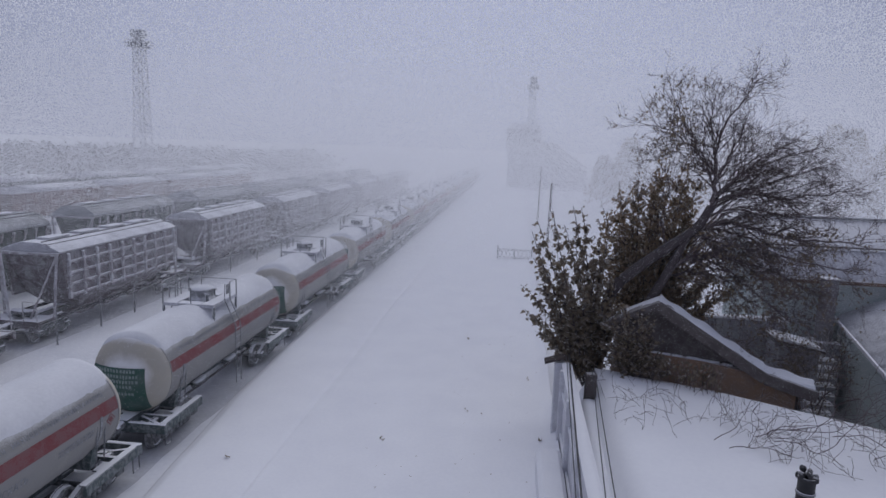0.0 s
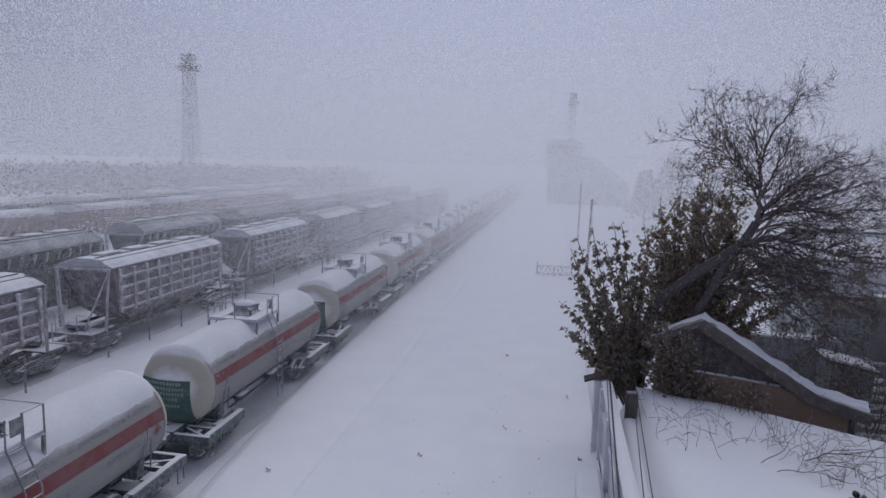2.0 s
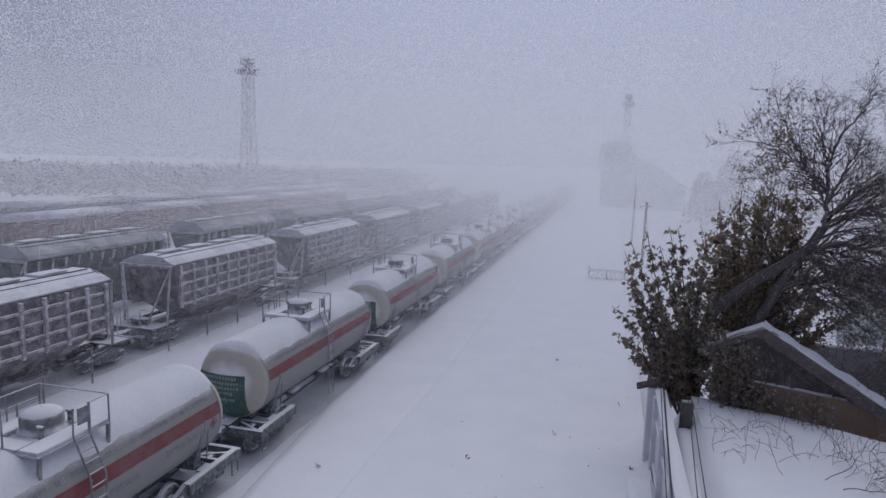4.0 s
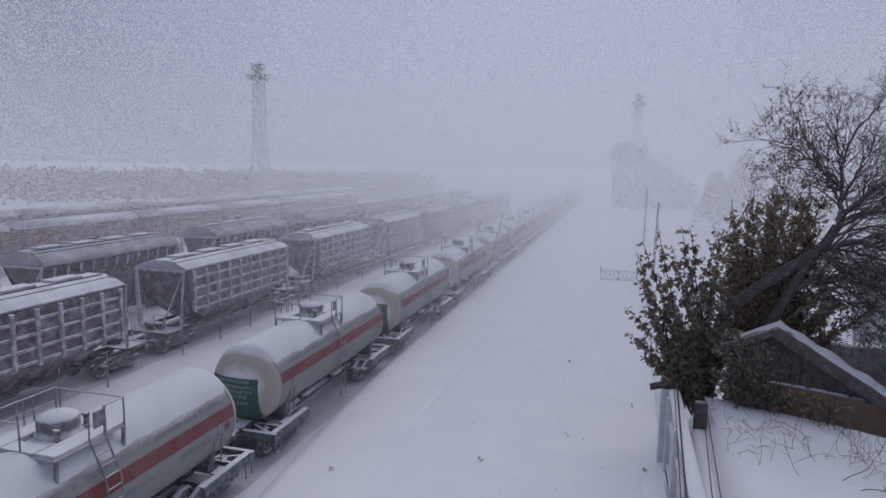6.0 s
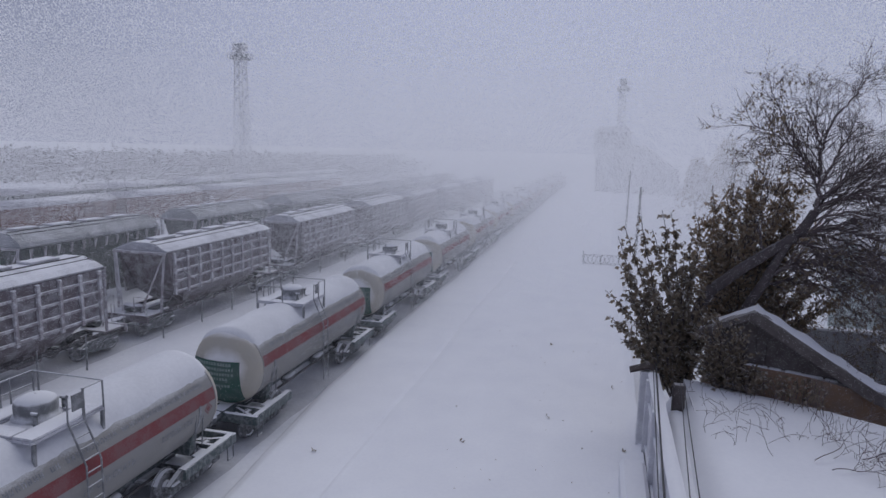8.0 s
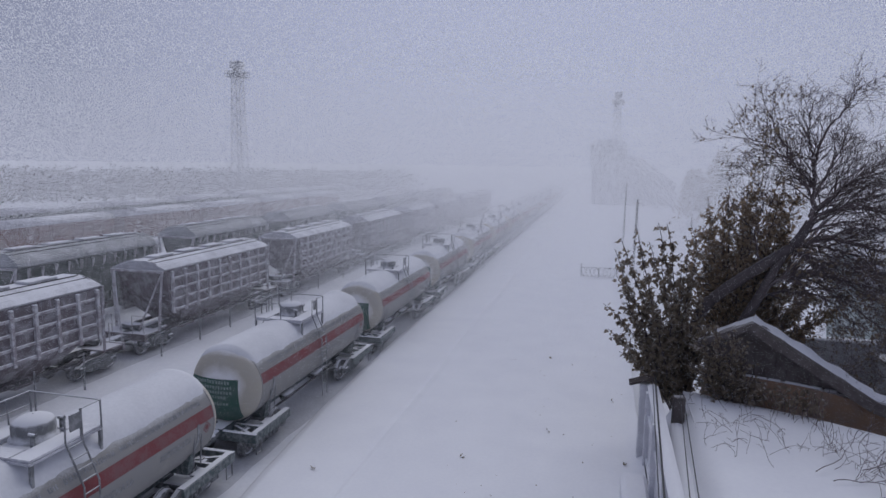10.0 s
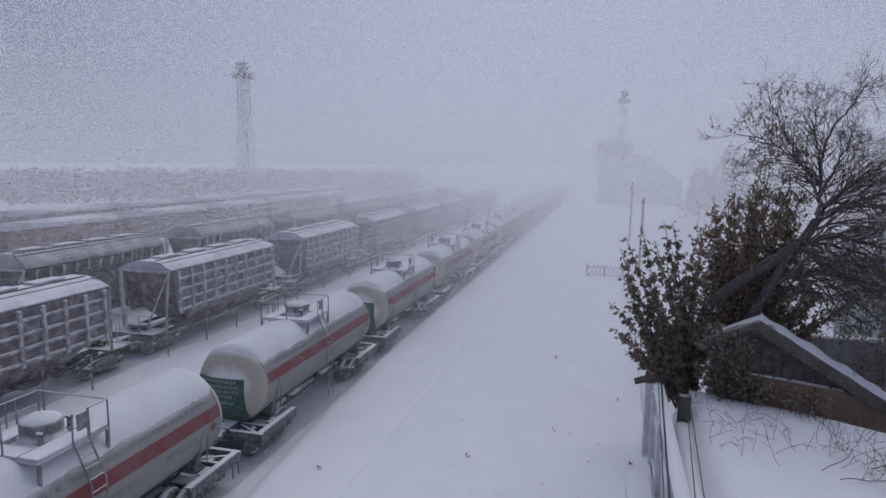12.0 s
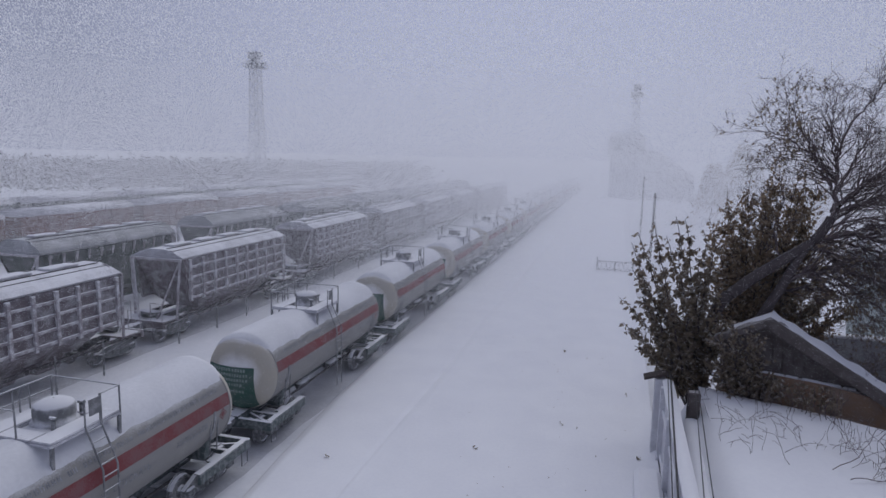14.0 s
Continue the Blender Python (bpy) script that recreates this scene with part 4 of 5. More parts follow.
# gabled shed behind the flat roof
gable_house = new("gabled_shed")
gable_house.matrix_basis = pose(5.1, 21.72, 0, 0, 0, -17)
bm = bmesh.new()
prism(bm, [(-1.5, -0.2), (4.4, -0.2), (4.4, 2.5), (3.3, 2.85), (0, 4.75), (-1.5, 4.0)], 0.12, 0.8)
part("wall", fixed(bm), M_DARKWOOD, gable_house, "dark boarded walls")
bm = bmesh.new()
prism(bm, [(-1.5, -0.2), (4.3, -0.2), (4.3, 2.62), (3.3, 2.9), (1.6, 3.08), (-1.5, 3.14)], -0.1, 0.12)
part("lower_wall", fixed(bm), M_CLAY, gable_house, "brown clay lower wall")
for k in range(7):
    bm = bmesh.new()
    box(bm, (-0.9 + 0.52 * k, -0.02, 3.12 - 0.02 * max(0, k - 4)), (0.34 + 0.12 * (k % 3), 0.16, 0.05), bevel=0.02)
    part("ledge_snow", bm, M_SNOW, gable_house, "patch of snow on the clay ledge")
for k in range(16):
    u = -1.35 + 0.31 * k
    top_z = (4.72 - 0.58 * u if u > 0 else 4.72 + 0.48 * u) - 0.1
    if top_z < 3.25:
        continue
    bm = bmesh.new()
    box(bm, (u, 0.09, (3.1 + top_z) / 2), (0.26, 0.03, top_z - 3.1))
    part("board", bm, M_DARKWOOD, gable_house)
RIDGE, KICK, EAVE_R, EAVE_L = (-0.1, 4.95), (3.35, 3.0), (4.85, 2.66), (-1.7, 4.1)
for a, b, lying in ((RIDGE, KICK, 1.0), (KICK, EAVE_R, 1.0), (RIDGE, EAVE_L, 0.45)):
    bm = bmesh.new()
    prism(bm, [a, b, (b[0], b[1] - 0.12), (a[0], a[1] - 0.12)], -0.36, 0.85)
    part("roof_slope", fixed(bm), M_DARKWOOD, gable_house)
    n = 26
    bm = bmesh.new()
    rows_s = []
    for j in range(20):
        y = -0.2 + 1.03 * j / 19 + 0.1 * noise.noise((a[0] * 3, j * 0.2, 4))
        r = []
        for i in range(n + 1):
            t = i / n
            rim = min(1, 0.1 + max(0, j - 4 + 5 * noise.noise((t * 6 + a[0], 3, 1))) * 0.3, (20 - j) * 0.5)
            lift = -0.02 + 0.10 * lying * rim * max(0, 0.75 + 1.3 * noise.noise((a[0] + (b[0] - a[0]) * t * 1.8, y * 2.2, 8)))
            r.append(bm.verts.new((a[0] + (b[0] - a[0]) * t, y, a[1] + (b[1] - a[1]) * t + lift)))
        rows_s.append(r)
    for p, q in zip(rows_s, rows_s[1:]):
        for i in range(n):
            bm.faces.new((p[i], p[i + 1], q[i + 1], q[i]))
    part("roof_snow", fixed(bm), M_SNOW, gable_house, "snow on the roof slope", True)
    bm = bmesh.new()
    beam(bm, (a[0], -0.38, a[1] - 0.1), (b[0], -0.38, b[1] - 0.1), 0.05, 0.36 if b[0] > 0 else 0.2)
    part("bargeboard", bm, M_DARKWOOD, gable_house)
tagged(gable_house, "old gabled shed, dark boards over brown clay, snowy roof", "shed")

# house further back
house = new("house")
bm = bmesh.new()
box(bm, (17.0, 30.4, 2.2), (12.4, 5.0, 5.2))
part("wall", bm, M_PLASTER, house, "pale green plaster")
bm = bmesh.new()
prism(bm, [(27.6, 4.79), (33.1, 4.79), (30.6, 7.0)], 10.75, 10.95)
bmesh.ops.transform(bm, matrix=Matrix(((0, 1, 0, 0), (1, 0, 0, 0), (0, 0, 1, 0), (0, 0, 0, 1))), verts=bm.verts)
part("gable_wall", fixed(bm), M_PLASTER, house)
bm = bmesh.new()
nw = 330
wave = lambda i: 0.034 * math.sin(i * 2 * math.pi / 6)
slope = [[bm.verts.new((10.3 + 13.6 * i / nw, y, z + wave(i))) for i in range(nw + 1)] for y, z in ((27.3, 5.0), (28.9, 6.1), (30.6, 7.22))]
slope.append([bm.verts.new((10.3 + 13.6 * i / nw, 33.6, 4.9)) for i in range(nw + 1)])
for p, q in zip(slope, slope[1:]):
    for i in range(nw):
        bm.faces.new((p[i], p[i + 1], q[i + 1], q[i]))
roof_ob = part("roof", fixed(bm), M_SHEET, house, "corrugated sheet roof dusted with snow", True)
thick = roof_ob.modifiers.new("thickness", "SOLIDIFY")
thick.thickness = 0.05
bm = bmesh.new()
rod(bm, (10.3, 30.6, 7.28), (23.9, 30.6, 7.28), 0.07, n=8)
part("ridge_cap", bm, M_RAIL, house)
bm = bmesh.new()
beam(bm, (10.3, 28.9, 6.16), (23.9, 28.9, 6.16), 0.09, 0.07)
part("roof_batten", bm, M_DARKWOOD, house)
bm = bmesh.new()
beam(bm, (10.3, 28.75, 6.1), (23.9, 28.75, 6.1), 0.12, 0.05)
part("batten_snow", bm, M_SNOW, house)
bm = bmesh.new()
beam(bm, (10.3, 27.25, 4.9), (23.9, 27.25, 4.9), 0.08, 0.16)
part("fascia", bm, M_WOOD, house)
tagged(house, "pale green plastered house with a corrugated snowy roof", "house")

pier = new("chimney_pier")
pier.location = (12.95, 27.0, 0)
bm = bmesh.new()
box(bm, (0, 0, 3.75), (0.52, 0.46, 2.6), bevel=0.02)
part("shaft", bm, M_PIER, pier, "dark square brick shaft")
bm = bmesh.new()
box(bm, (0, 0, 5.08), (0.66, 0.6, 0.1), bevel=0.02)
part("cap", bm, M_PIER, pier)
bm = bmesh.new()
box(bm, (-0.12, -0.1, 1.15), (1.3, 0.9, 2.7), bevel=0.03)
part("base", bm, M_CONC, pier, "grey rendered base with a snowy top")
tagged(pier, "dark square chimney pier on a grey rendered base", "pier")

# wing that runs from the house towards the bridge, its eave on the yard side
wing = new("house_wing")
WING_A, WING_B = Vector((14.35, 29.4, 3.4)), Vector((10.95, 16.6, 3.4))
along = (WING_B - WING_A).normalized()
out = Vector((-along.y, along.x, 0))
bm = bmesh.new()
nw = 330
lines_w = [[bm.verts.new(WING_A.lerp(WING_B, i / nw) + out * o + Vector((0, 0, h + 0.03 * math.sin(i * 2 * math.pi / 6)))) for i in range(nw + 1)] for o, h in ((-0.25, -0.12), (1.5, 0.72), (3.4, 1.6))]
for p, q in zip(lines_w, lines_w[1:]):
    for i in range(nw):
        bm.faces.new((p[i], p[i + 1], q[i + 1], q[i]))
wing_roof = part("roof", fixed(bm), M_SHEET, wing, "corrugated roof whitened with snow", True)
thick = wing_roof.modifiers.new("thickness", "SOLIDIFY")
thick.thickness = 0.05
bm = bmesh.new()
v = [bm.verts.new(p + out * o + Vector((0, 0, z - 3.4))) for z in (-0.2, 3.36) for p, o in ((WING_A, 0.0), (WING_B, 0.0), (WING_B, 0.2), (WING_A, 0.2))]
for fc in ((0, 1, 2, 3), (7, 6, 5, 4), (0, 4, 5, 1), (1, 5, 6, 2), (2, 6, 7, 3), (3, 7, 4, 0)):
    bm.faces.new([v[k] for k in fc])
part("wall", fixed(bm), M_PLASTER, wing, "grey-green plastered wall")
bm = bmesh.new()
beam(bm, WING_A - out * 0.26 + Vector((0, 0, -0.06)), WING_B - out * 0.26 + Vector((0, 0, -0.06)), 0.07, 0.13)
part("gutter", bm, M_FENCE, wing, "pale gutter with snow in it")
tagged(wing, "low house wing with grey-green wall and snowy roof", "house wing")

stairs = new("outdoor_stairs")
for k in range(7):
    y, z = 26.0 - 0.42 * k, 1.95 - 0.21 * k
    x = 12.55 - 0.19 * k
    bm = bmesh.new()
    box(bm, (x, y, z / 2 - 0.1), (1.0, 0.44, z + 0.2))
    part("step", bm, M_CONC, stairs)
    bm = bmesh.new()
    box(bm, (x, y + 0.04, z + 0.035), (0.94, 0.32, 0.06), bevel=0.02)
    part("tread_snow", bm, M_SNOW, stairs)
tagged(stairs, "grey concrete outdoor stairs with snow on the treads", "stairs")

yard_wall = new("yard_wall")
bm = bmesh.new()
box(bm, (8.6, 26.6, 1.55), (5.4, 0.25, 3.5))
part("wall", bm, M_CONC, yard_wall)
bm = bmesh.new()
box(bm, (8.6, 26.6, 3.35), (5.5, 0.4, 0.12), bevel=0.04)
part("snow_cap", bm, M_SNOW, yard_wall)
tagged(yard_wall, "grey rendered yard wall capped with snow", "wall")

out_roof = new("outbuilding")
bm = bmesh.new()
box(bm, (11.2, 25.6, 1.25), (1.5, 1.3, 2.9))
part("wall", bm, M_CONC, out_roof)
bm = bmesh.new()
prism(bm, [(10.3, 2.98), (12.1, 2.62), (12.1, 2.54), (10.3, 2.9)], 24.8, 26.35)
part("roof", fixed(bm), M_DARKWOOD, out_roof)
bm = bmesh.new()
prism(bm, [(10.33, 2.98), (12.05, 2.635), (12.0, 2.72), (10.4, 3.06)], 24.84, 26.3)
part("roof_snow", fixed(bm), M_SNOW, out_roof)
tagged(out_roof, "small grey outbuilding with a sloping snowy roof", "outbuilding")


# ---- wires ----
class Tubes:
    """Many thin tapered branches gathered into one mesh."""
    def __init__(self, sides=4):
        self.v, self.f, self.n = [], [], sides

    def add(self, pts, r0, r1):
        base, n, last = len(self.v), self.n, len(pts) - 1
        for i, p in enumerate(pts):
            d = (pts[min(i + 1, last)] - pts[max(i - 1, 0)]).normalized()
            u = d.orthogonal().normalized()
            w = d.cross(u)
            r = r0 + (r1 - r0) * i / max(1, last)
            for k in range(n):
                a = 2 * math.pi * k / n
                self.v.append(p + u * (r * math.cos(a)) + w * (r * math.sin(a)))
        for i in range(last):
            for k in range(n):
                j = (k + 1) % n
                self.f.append((base + i * n + k, base + i * n + j, base + (i + 1) * n + j, base + (i + 1) * n + k))

    def make(self, name, mat, parent, label=""):
        data = bpy.data.meshes.new(name)
        data.from_pydata(self.v, [], self.f)
        data.materials.append(mat)
        data.polygons.foreach_set("use_smooth", [True] * len(self.f))
        ob = new(name, data)
        ob.parent = parent
        return tagged(ob, label)


def wire(points):
    tubes = Tubes(5)
    tubes.add(points, 0.013, 0.013)
    return tagged(tubes.make("wire", M_WIRE, None, "thin black overhead cable strung past the fence"), category="cable", group="overhead cables")


def sag(a, b, drop, n=14):
    a, b = Vector(a), Vector(b)
    return [a.lerp(b, i / n) - Vector((0, 0, drop * 4 * (i / n) * (1 - i / n))) for i in range(n + 1)]


wire(sag((1.95, 21.0, 3.05), (0.74, 2.0, 4.5), 0.10))
wire(sag((2.02, 21.0, 3.05), (0.86, 2.0, 4.5), 0.12))
wire(sag((2.05, 21.0, 3.05), (0.90, 2.0, 4.4), 0.18))
wire(sag((2.66, 19.7, 3.02), (1.02, 2.0, 4.6), 0.10))
wire(sag((2.76, 19.7, 2.95), (1.32, 2.0, 4.5), 0.12))
wire(sag((3.3, 62, 6.5), (2.1, 21.0, 3.1), 0.5))


# ---- trees ----
class Leaves:
    """Many bent leaves gathered into one mesh."""
    def __init__(self):
        self.v, self.f = [], []

    def add(self, p, way, size, rng):
        way = way.normalized()
        side = way.cross(Vector((rng.gauss(0, 1), rng.gauss(0, 1), rng.gauss(0, 1)))).normalized()
        up = side.cross(way)
        b, w = len(self.v), size * 0.36
        curl = size * rng.uniform(0.05, 0.3)
        self.v += [p, p + way * size * 0.4 + side * w + up * curl, p + way * size * 0.45 - up * curl * 0.3, p + way * size * 0.4 - side * w + up * curl, p + way * size - up * curl]
        self.f += [(b, b + 1, b + 2), (b, b + 2, b + 3), (b + 1, b + 4, b + 2), (b + 2, b + 4, b + 3)]

    make = Tubes.make


def limb(tubes, rng, start, way, length, r0, level, tips, bias, spread=0.75, keep=1.0, kids=(5, 7), wob=0.14, step=0.2):
    n = max(4, int(length / step))
    pts, d = [start.copy()], way.normalized()
    for i in range(n):
        d = (d + Vector((rng.gauss(0, 1), rng.gauss(0, 1), rng.gauss(0, 1))) * wob + bias * 0.05).normalized()
        pts.append(pts[-1] + d * (length / n))
    r1 = max(0.005, r0 * 0.35)
    tubes.add(pts, r0, r1)
    if level == 0:
        tips.append((pts[-1], d))
        return
    for k in range(rng.randint(*kids)):
        t = rng.uniform(0.25, 1.0)
        i = min(n - 1, int(t * n))
        p = pts[i].lerp(pts[i + 1], t * n - i if t < 1 else 1)
        side = Vector((rng.gauss(0, 1), rng.gauss(0, 0.9), rng.gauss(0, 1)))
        side = (side - d * side.dot(d)).normalized()
        limb(tubes, rng, p, d * (1 - spread * 0.55) + side * spread, length * rng.uniform(0.42, 0.68) * keep, max(0.006, (r0 + (r1 - r0) * t) * 0.55), level - 1, tips, bias, spread, keep, kids, wob, step)


def follow(pts, n=9):
    """A smooth run of points through a limb's few bends."""
    res = []
    for i in range(len(pts) - 1):
        p0, p1, p2, p3 = pts[max(0, i - 1)], pts[i], pts[i + 1], pts[min(len(pts) - 1, i + 2)]
        for k in range(n):
            t = k / n
            res.append(0.5 * ((2 * p1) + (p2 - p0) * t + (2 * p0 - 5 * p1 + 4 * p2 - p3) * t * t + (3 * p1 - p0 - 3 * p2 + p3) * t ** 3))
    res.append(pts[-1])
    return res


def bare_tree():
    rng = random.Random(11)
    root = new("bare_tree")
    V = Vector
    trunk = Tubes(9)
    Y = 23.4
    main = [V((3.3, Y + 0.1, -0.2)), V((3.35, Y, 2.2)), V((3.6, Y, 4.6)), V((4.35, Y, 5.6)), V((5.5, Y, 6.55)), V((6.44, Y, 7.3)), V((6.9, Y, 8.1))]
    second = [V((4.2, Y - 0.2, -0.2)), V((4.45, Y - 0.25, 2.6)), V((4.9, Y - 0.2, 4.25)), V((5.55, Y - 0.1, 5.6)), V((6.1, Y, 6.8)), V((6.44, Y, 7.3))]
    trunk.add(follow(main), 0.25, 0.15)
    trunk.add(follow(second), 0.22, 0.12)
    trunk.make("trunk", M_BARK, root)
    twigs, tips = Tubes(3), []
    # limbs: radius at the root, depth they reach, where they bend (x, height)
    rising = (
        (0.10, 0.0, (6.9, 8.1), (6.95, 9.2), (6.84, 10.1), (6.65, 11.0), (6.6, 11.9)),
        (0.055, 0.6, (6.9, 9.2), (6.16, 10.25), (5.7, 11.3), (5.35, 12.3)),
        (0.05, -0.7, (6.8, 9.0), (6.2, 9.9), (5.1, 10.65), (4.1, 10.9)),
        (0.055, -0.5, (6.85, 10.0), (7.05, 11.0), (7.5, 11.9), (7.65, 12.4)),
        (0.06, 0.8, (6.92, 8.6), (7.5, 9.9), (7.95, 10.6), (8.1, 11.3)),
        (0.06, -0.3, (6.92, 8.4), (7.8, 9.4), (8.6, 10.0), (9.3, 10.5)),
        (0.045, 0.9, (5.5, 6.6), (5.3, 7.6), (5.6, 8.8), (5.2, 9.7)),
    )
    spreading = (
        (0.08, 0.3, (6.92, 8.3), (7.9, 9.3), (9.0, 9.8), (10.5, 10.3)),
        (0.08, -0.5, (6.9, 8.2), (7.9, 8.68), (8.9, 8.55), (10.0, 8.7), (11.5, 9.0)),
        (0.07, 0.9, (6.9, 8.0), (8.2, 8.7), (9.6, 9.2), (11.0, 9.6)),
        (0.11, -0.3, (6.5, 7.35), (7.6, 7.6), (8.8, 7.3), (10.3, 7.1), (12.2, 7.1)),
        (0.08, 0.7, (6.5, 7.3), (7.8, 7.2), (9.2, 6.7), (10.8, 6.4)),
        (0.10, -0.8, (5.6, 5.75), (6.4, 6.3), (7.6, 6.35), (9.0, 6.0), (10.4, 5.3)),
        (0.06, -1.2, (5.9, 6.3), (7.2, 6.1), (8.4, 5.2), (9.2, 4.5)),
        (0.06, 0.4, (6.7, 7.7), (8.0, 8.1), (9.6, 7.9), (11.5, 8.1)),
        (0.06, -1.0, (6.3, 7.1), (7.6, 6.8), (9.0, 6.6), (11.4, 6.2)),
        (0.05, 0.2, (5.5, 5.5), (6.8, 5.7), (7.9, 5.3), (8.7, 4.6)),
        (0.05, 1.2, (6.4, 7.2), (7.4, 6.6), (9.0, 5.7), (10.6, 4.7)),
    )
    for group, many, lean in ((rising, 1.25, V((-0.05, 0, 0.3))), (spreading, 1.9, V((0.4, 0, -0.15)))):
        for r, deep, *bends in group:
            m = len(bends) - 1
            path = follow([V((x, Y + deep * (i / m) * 1.6 + (rng.uniform(-0.15, 0.15) if i else 0), z)) for i, (x, z) in enumerate(bends)], 7)
            path = [p + V((rng.gauss(0, 0.03), rng.gauss(0, 0.04), rng.gauss(0, 0.03))) for p in path]
            twigs.add(path, r, 0.014)
            last = len(path) - 1
            for k in range(int(last * many)):
                t = rng.uniform(0.1, 1.0)
                i = min(last - 1, int(t * last))
                d = (path[i + 1] - path[i]).normalized()
                side = V((rng.gauss(0, 1), rng.gauss(0, 0.9), rng.gauss(0.15, 1)))
                side = (side - d * side.dot(d)).normalized()
                limb(twigs, rng, path[i], d * 0.9 + side * 0.65, rng.uniform(0.7, 1.7) * (1.1 - 0.4 * t), max(0.012, r * (1 - t) * 0.5), 2, tips, lean, 0.66, 0.9, (3, 5), 0.09, 0.15)
    tagged(twigs.make("branchwork", M_TWIG, root, "dense bare branching twigs"), kind="stuff")
    leaves = Leaves()
    low = [t for t in tips if t[0].z < 7.6 or t[0].x < 6.2]
    for p, d in rng.sample(low, min(len(low), 2200)):
        leaves.add(p - d * rng.uniform(0, 0.4), V((rng.gauss(0, 0.6), rng.gauss(0, 0.6), -1)), rng.uniform(0.07, 0.14), rng)
    # small clumps of withered leaves that hang in the lower boughs
    for k in range(46):
        x, z, deep = rng.uniform(5.9, 11.4), rng.uniform(4.3, 7.2), rng.uniform(-0.9, 1.2)
        for n in range(rng.randint(8, 18)):
            leaves.add(V((x + rng.gauss(0, 0.18), Y + deep + rng.gauss(0, 0.2), z + rng.gauss(0, 0.12))), V((rng.gauss(0, 0.6), rng.gauss(0, 0.6), -1)), rng.uniform(0.1, 0.19), rng)
    for x, z in ((5.3, 10.7), (5.5, 11.2), (5.6, 10.3)):
        for n in range(7):
            leaves.add(V((x + rng.gauss(0, 0.1), Y + rng.gauss(0, 0.1), z + rng.gauss(0, 0.08))), V((rng.gauss(0, 0.6), rng.gauss(0, 0.6), -1)), rng.uniform(0.12, 0.2), rng)
    leaves.make("foliage", M_LEAF, root, "withered dark leaves")
    return tagged(root, "bare spreading tree with dark twigs and withered leaves", "tree")


bare_tree()


def leafy_tree(name, rng, base, stems, leaf_mat, size, label, upto=1, reach=1.0, along=5, bare=0.22):
    """Stems that fan out from a base, leaves hanging along them and along short side shoots."""
    root = new(name)
    V = Vector
    tubes, leaves = Tubes(5), Leaves()
    for tip, r in stems:
        a, b = V(base) + V((rng.uniform(-0.3, 0.3), rng.uniform(-0.2, 0.2), 0)), V(tip)
        n = 14
        bow = V((rng.uniform(-0.25, 0.25), rng.uniform(-0.2, 0.2), rng.uniform(0.1, 0.6)))
        pts = [a.lerp(b, i / n) + bow * math.sin(math.pi * i / n) * 0.6 + V((rng.gauss(0, 0.03), rng.gauss(0, 0.03), 0)) for i in range(n + 1)]
        tubes.add(pts, r, 0.010)
        for i in range(max(1, int(n * bare)), n + 1):
            way = (pts[i] - pts[i - 1]).normalized()
            for m in range(along):
                side = V((rng.gauss(0, 1), rng.gauss(0, 1), rng.gauss(-0.5, 0.7)))
                stalk = pts[i].lerp(pts[i - 1], rng.random()) + side.normalized() * rng.uniform(0.02, 0.09)
                leaves.add(stalk, way * 0.25 + side.normalized() + V((0, 0, -0.35)), size * rng.uniform(0.7, 1.25), rng)
            for k in range(upto):
                if rng.random() > 0.75 or i > n - 2:
                    continue
                side = V((rng.gauss(0, 1), rng.gauss(0, 1), rng.gauss(0, 0.5))).normalized()
                d = (way * 0.8 + side * 0.7).normalized()
                end = pts[i] + d * rng.uniform(0.3, 0.8) * (1.15 - 0.6 * i / n) * reach
                tubes.add([pts[i], pts[i].lerp(end, 0.5) + V((0, 0, 0.04)), end], 0.012, 0.006)
                for m in range(6):
                    p = pts[i].lerp(end, (m + rng.random()) / 6)
                    leaves.add(p, V((rng.gauss(0, 0.8), rng.gauss(0, 0.8), -0.65)), size * rng.uniform(0.65, 1.2), rng)
    tagged(tubes.make("branchwork", M_BARK, root), kind="stuff")
    leaves.make("foliage", leaf_mat, root)
    return tagged(root, label, "tree")


rng = random.Random(21)
tips_a = [(0.3, 5.15), (0.72, 6.0), (0.55, 7.0), (0.75, 7.4), (1.25, 7.8), (2.0, 7.95), (2.35, 7.9), (1.7, 7.3), (2.95, 7.5), (0.5, 4.2), (0.95, 3.5), (3.3, 7.0), (1.35, 6.3), (2.1, 6.7), (3.2, 6.3), (1.2, 5.0), (1.7, 4.2),
          (2.5, 5.8), (3.5, 5.6), (2.3, 4.6), (1.9, 3.4), (0.9, 5.5), (1.8, 5.6), (2.8, 6.6), (3.0, 5.0), (2.6, 4.0), (3.3, 3.9), (1.4, 4.1), (3.7, 4.6)]
leafy_tree("leafy_tree", rng, (3.1, 22.5, 1.2), [((x, 22.5 + rng.uniform(-0.5, 0.7), z), 0.04) for x, z in tips_a], M_LEAF, 0.185, "young tree holding dark frozen leaves beside the pillar", 4, 0.75, 5)
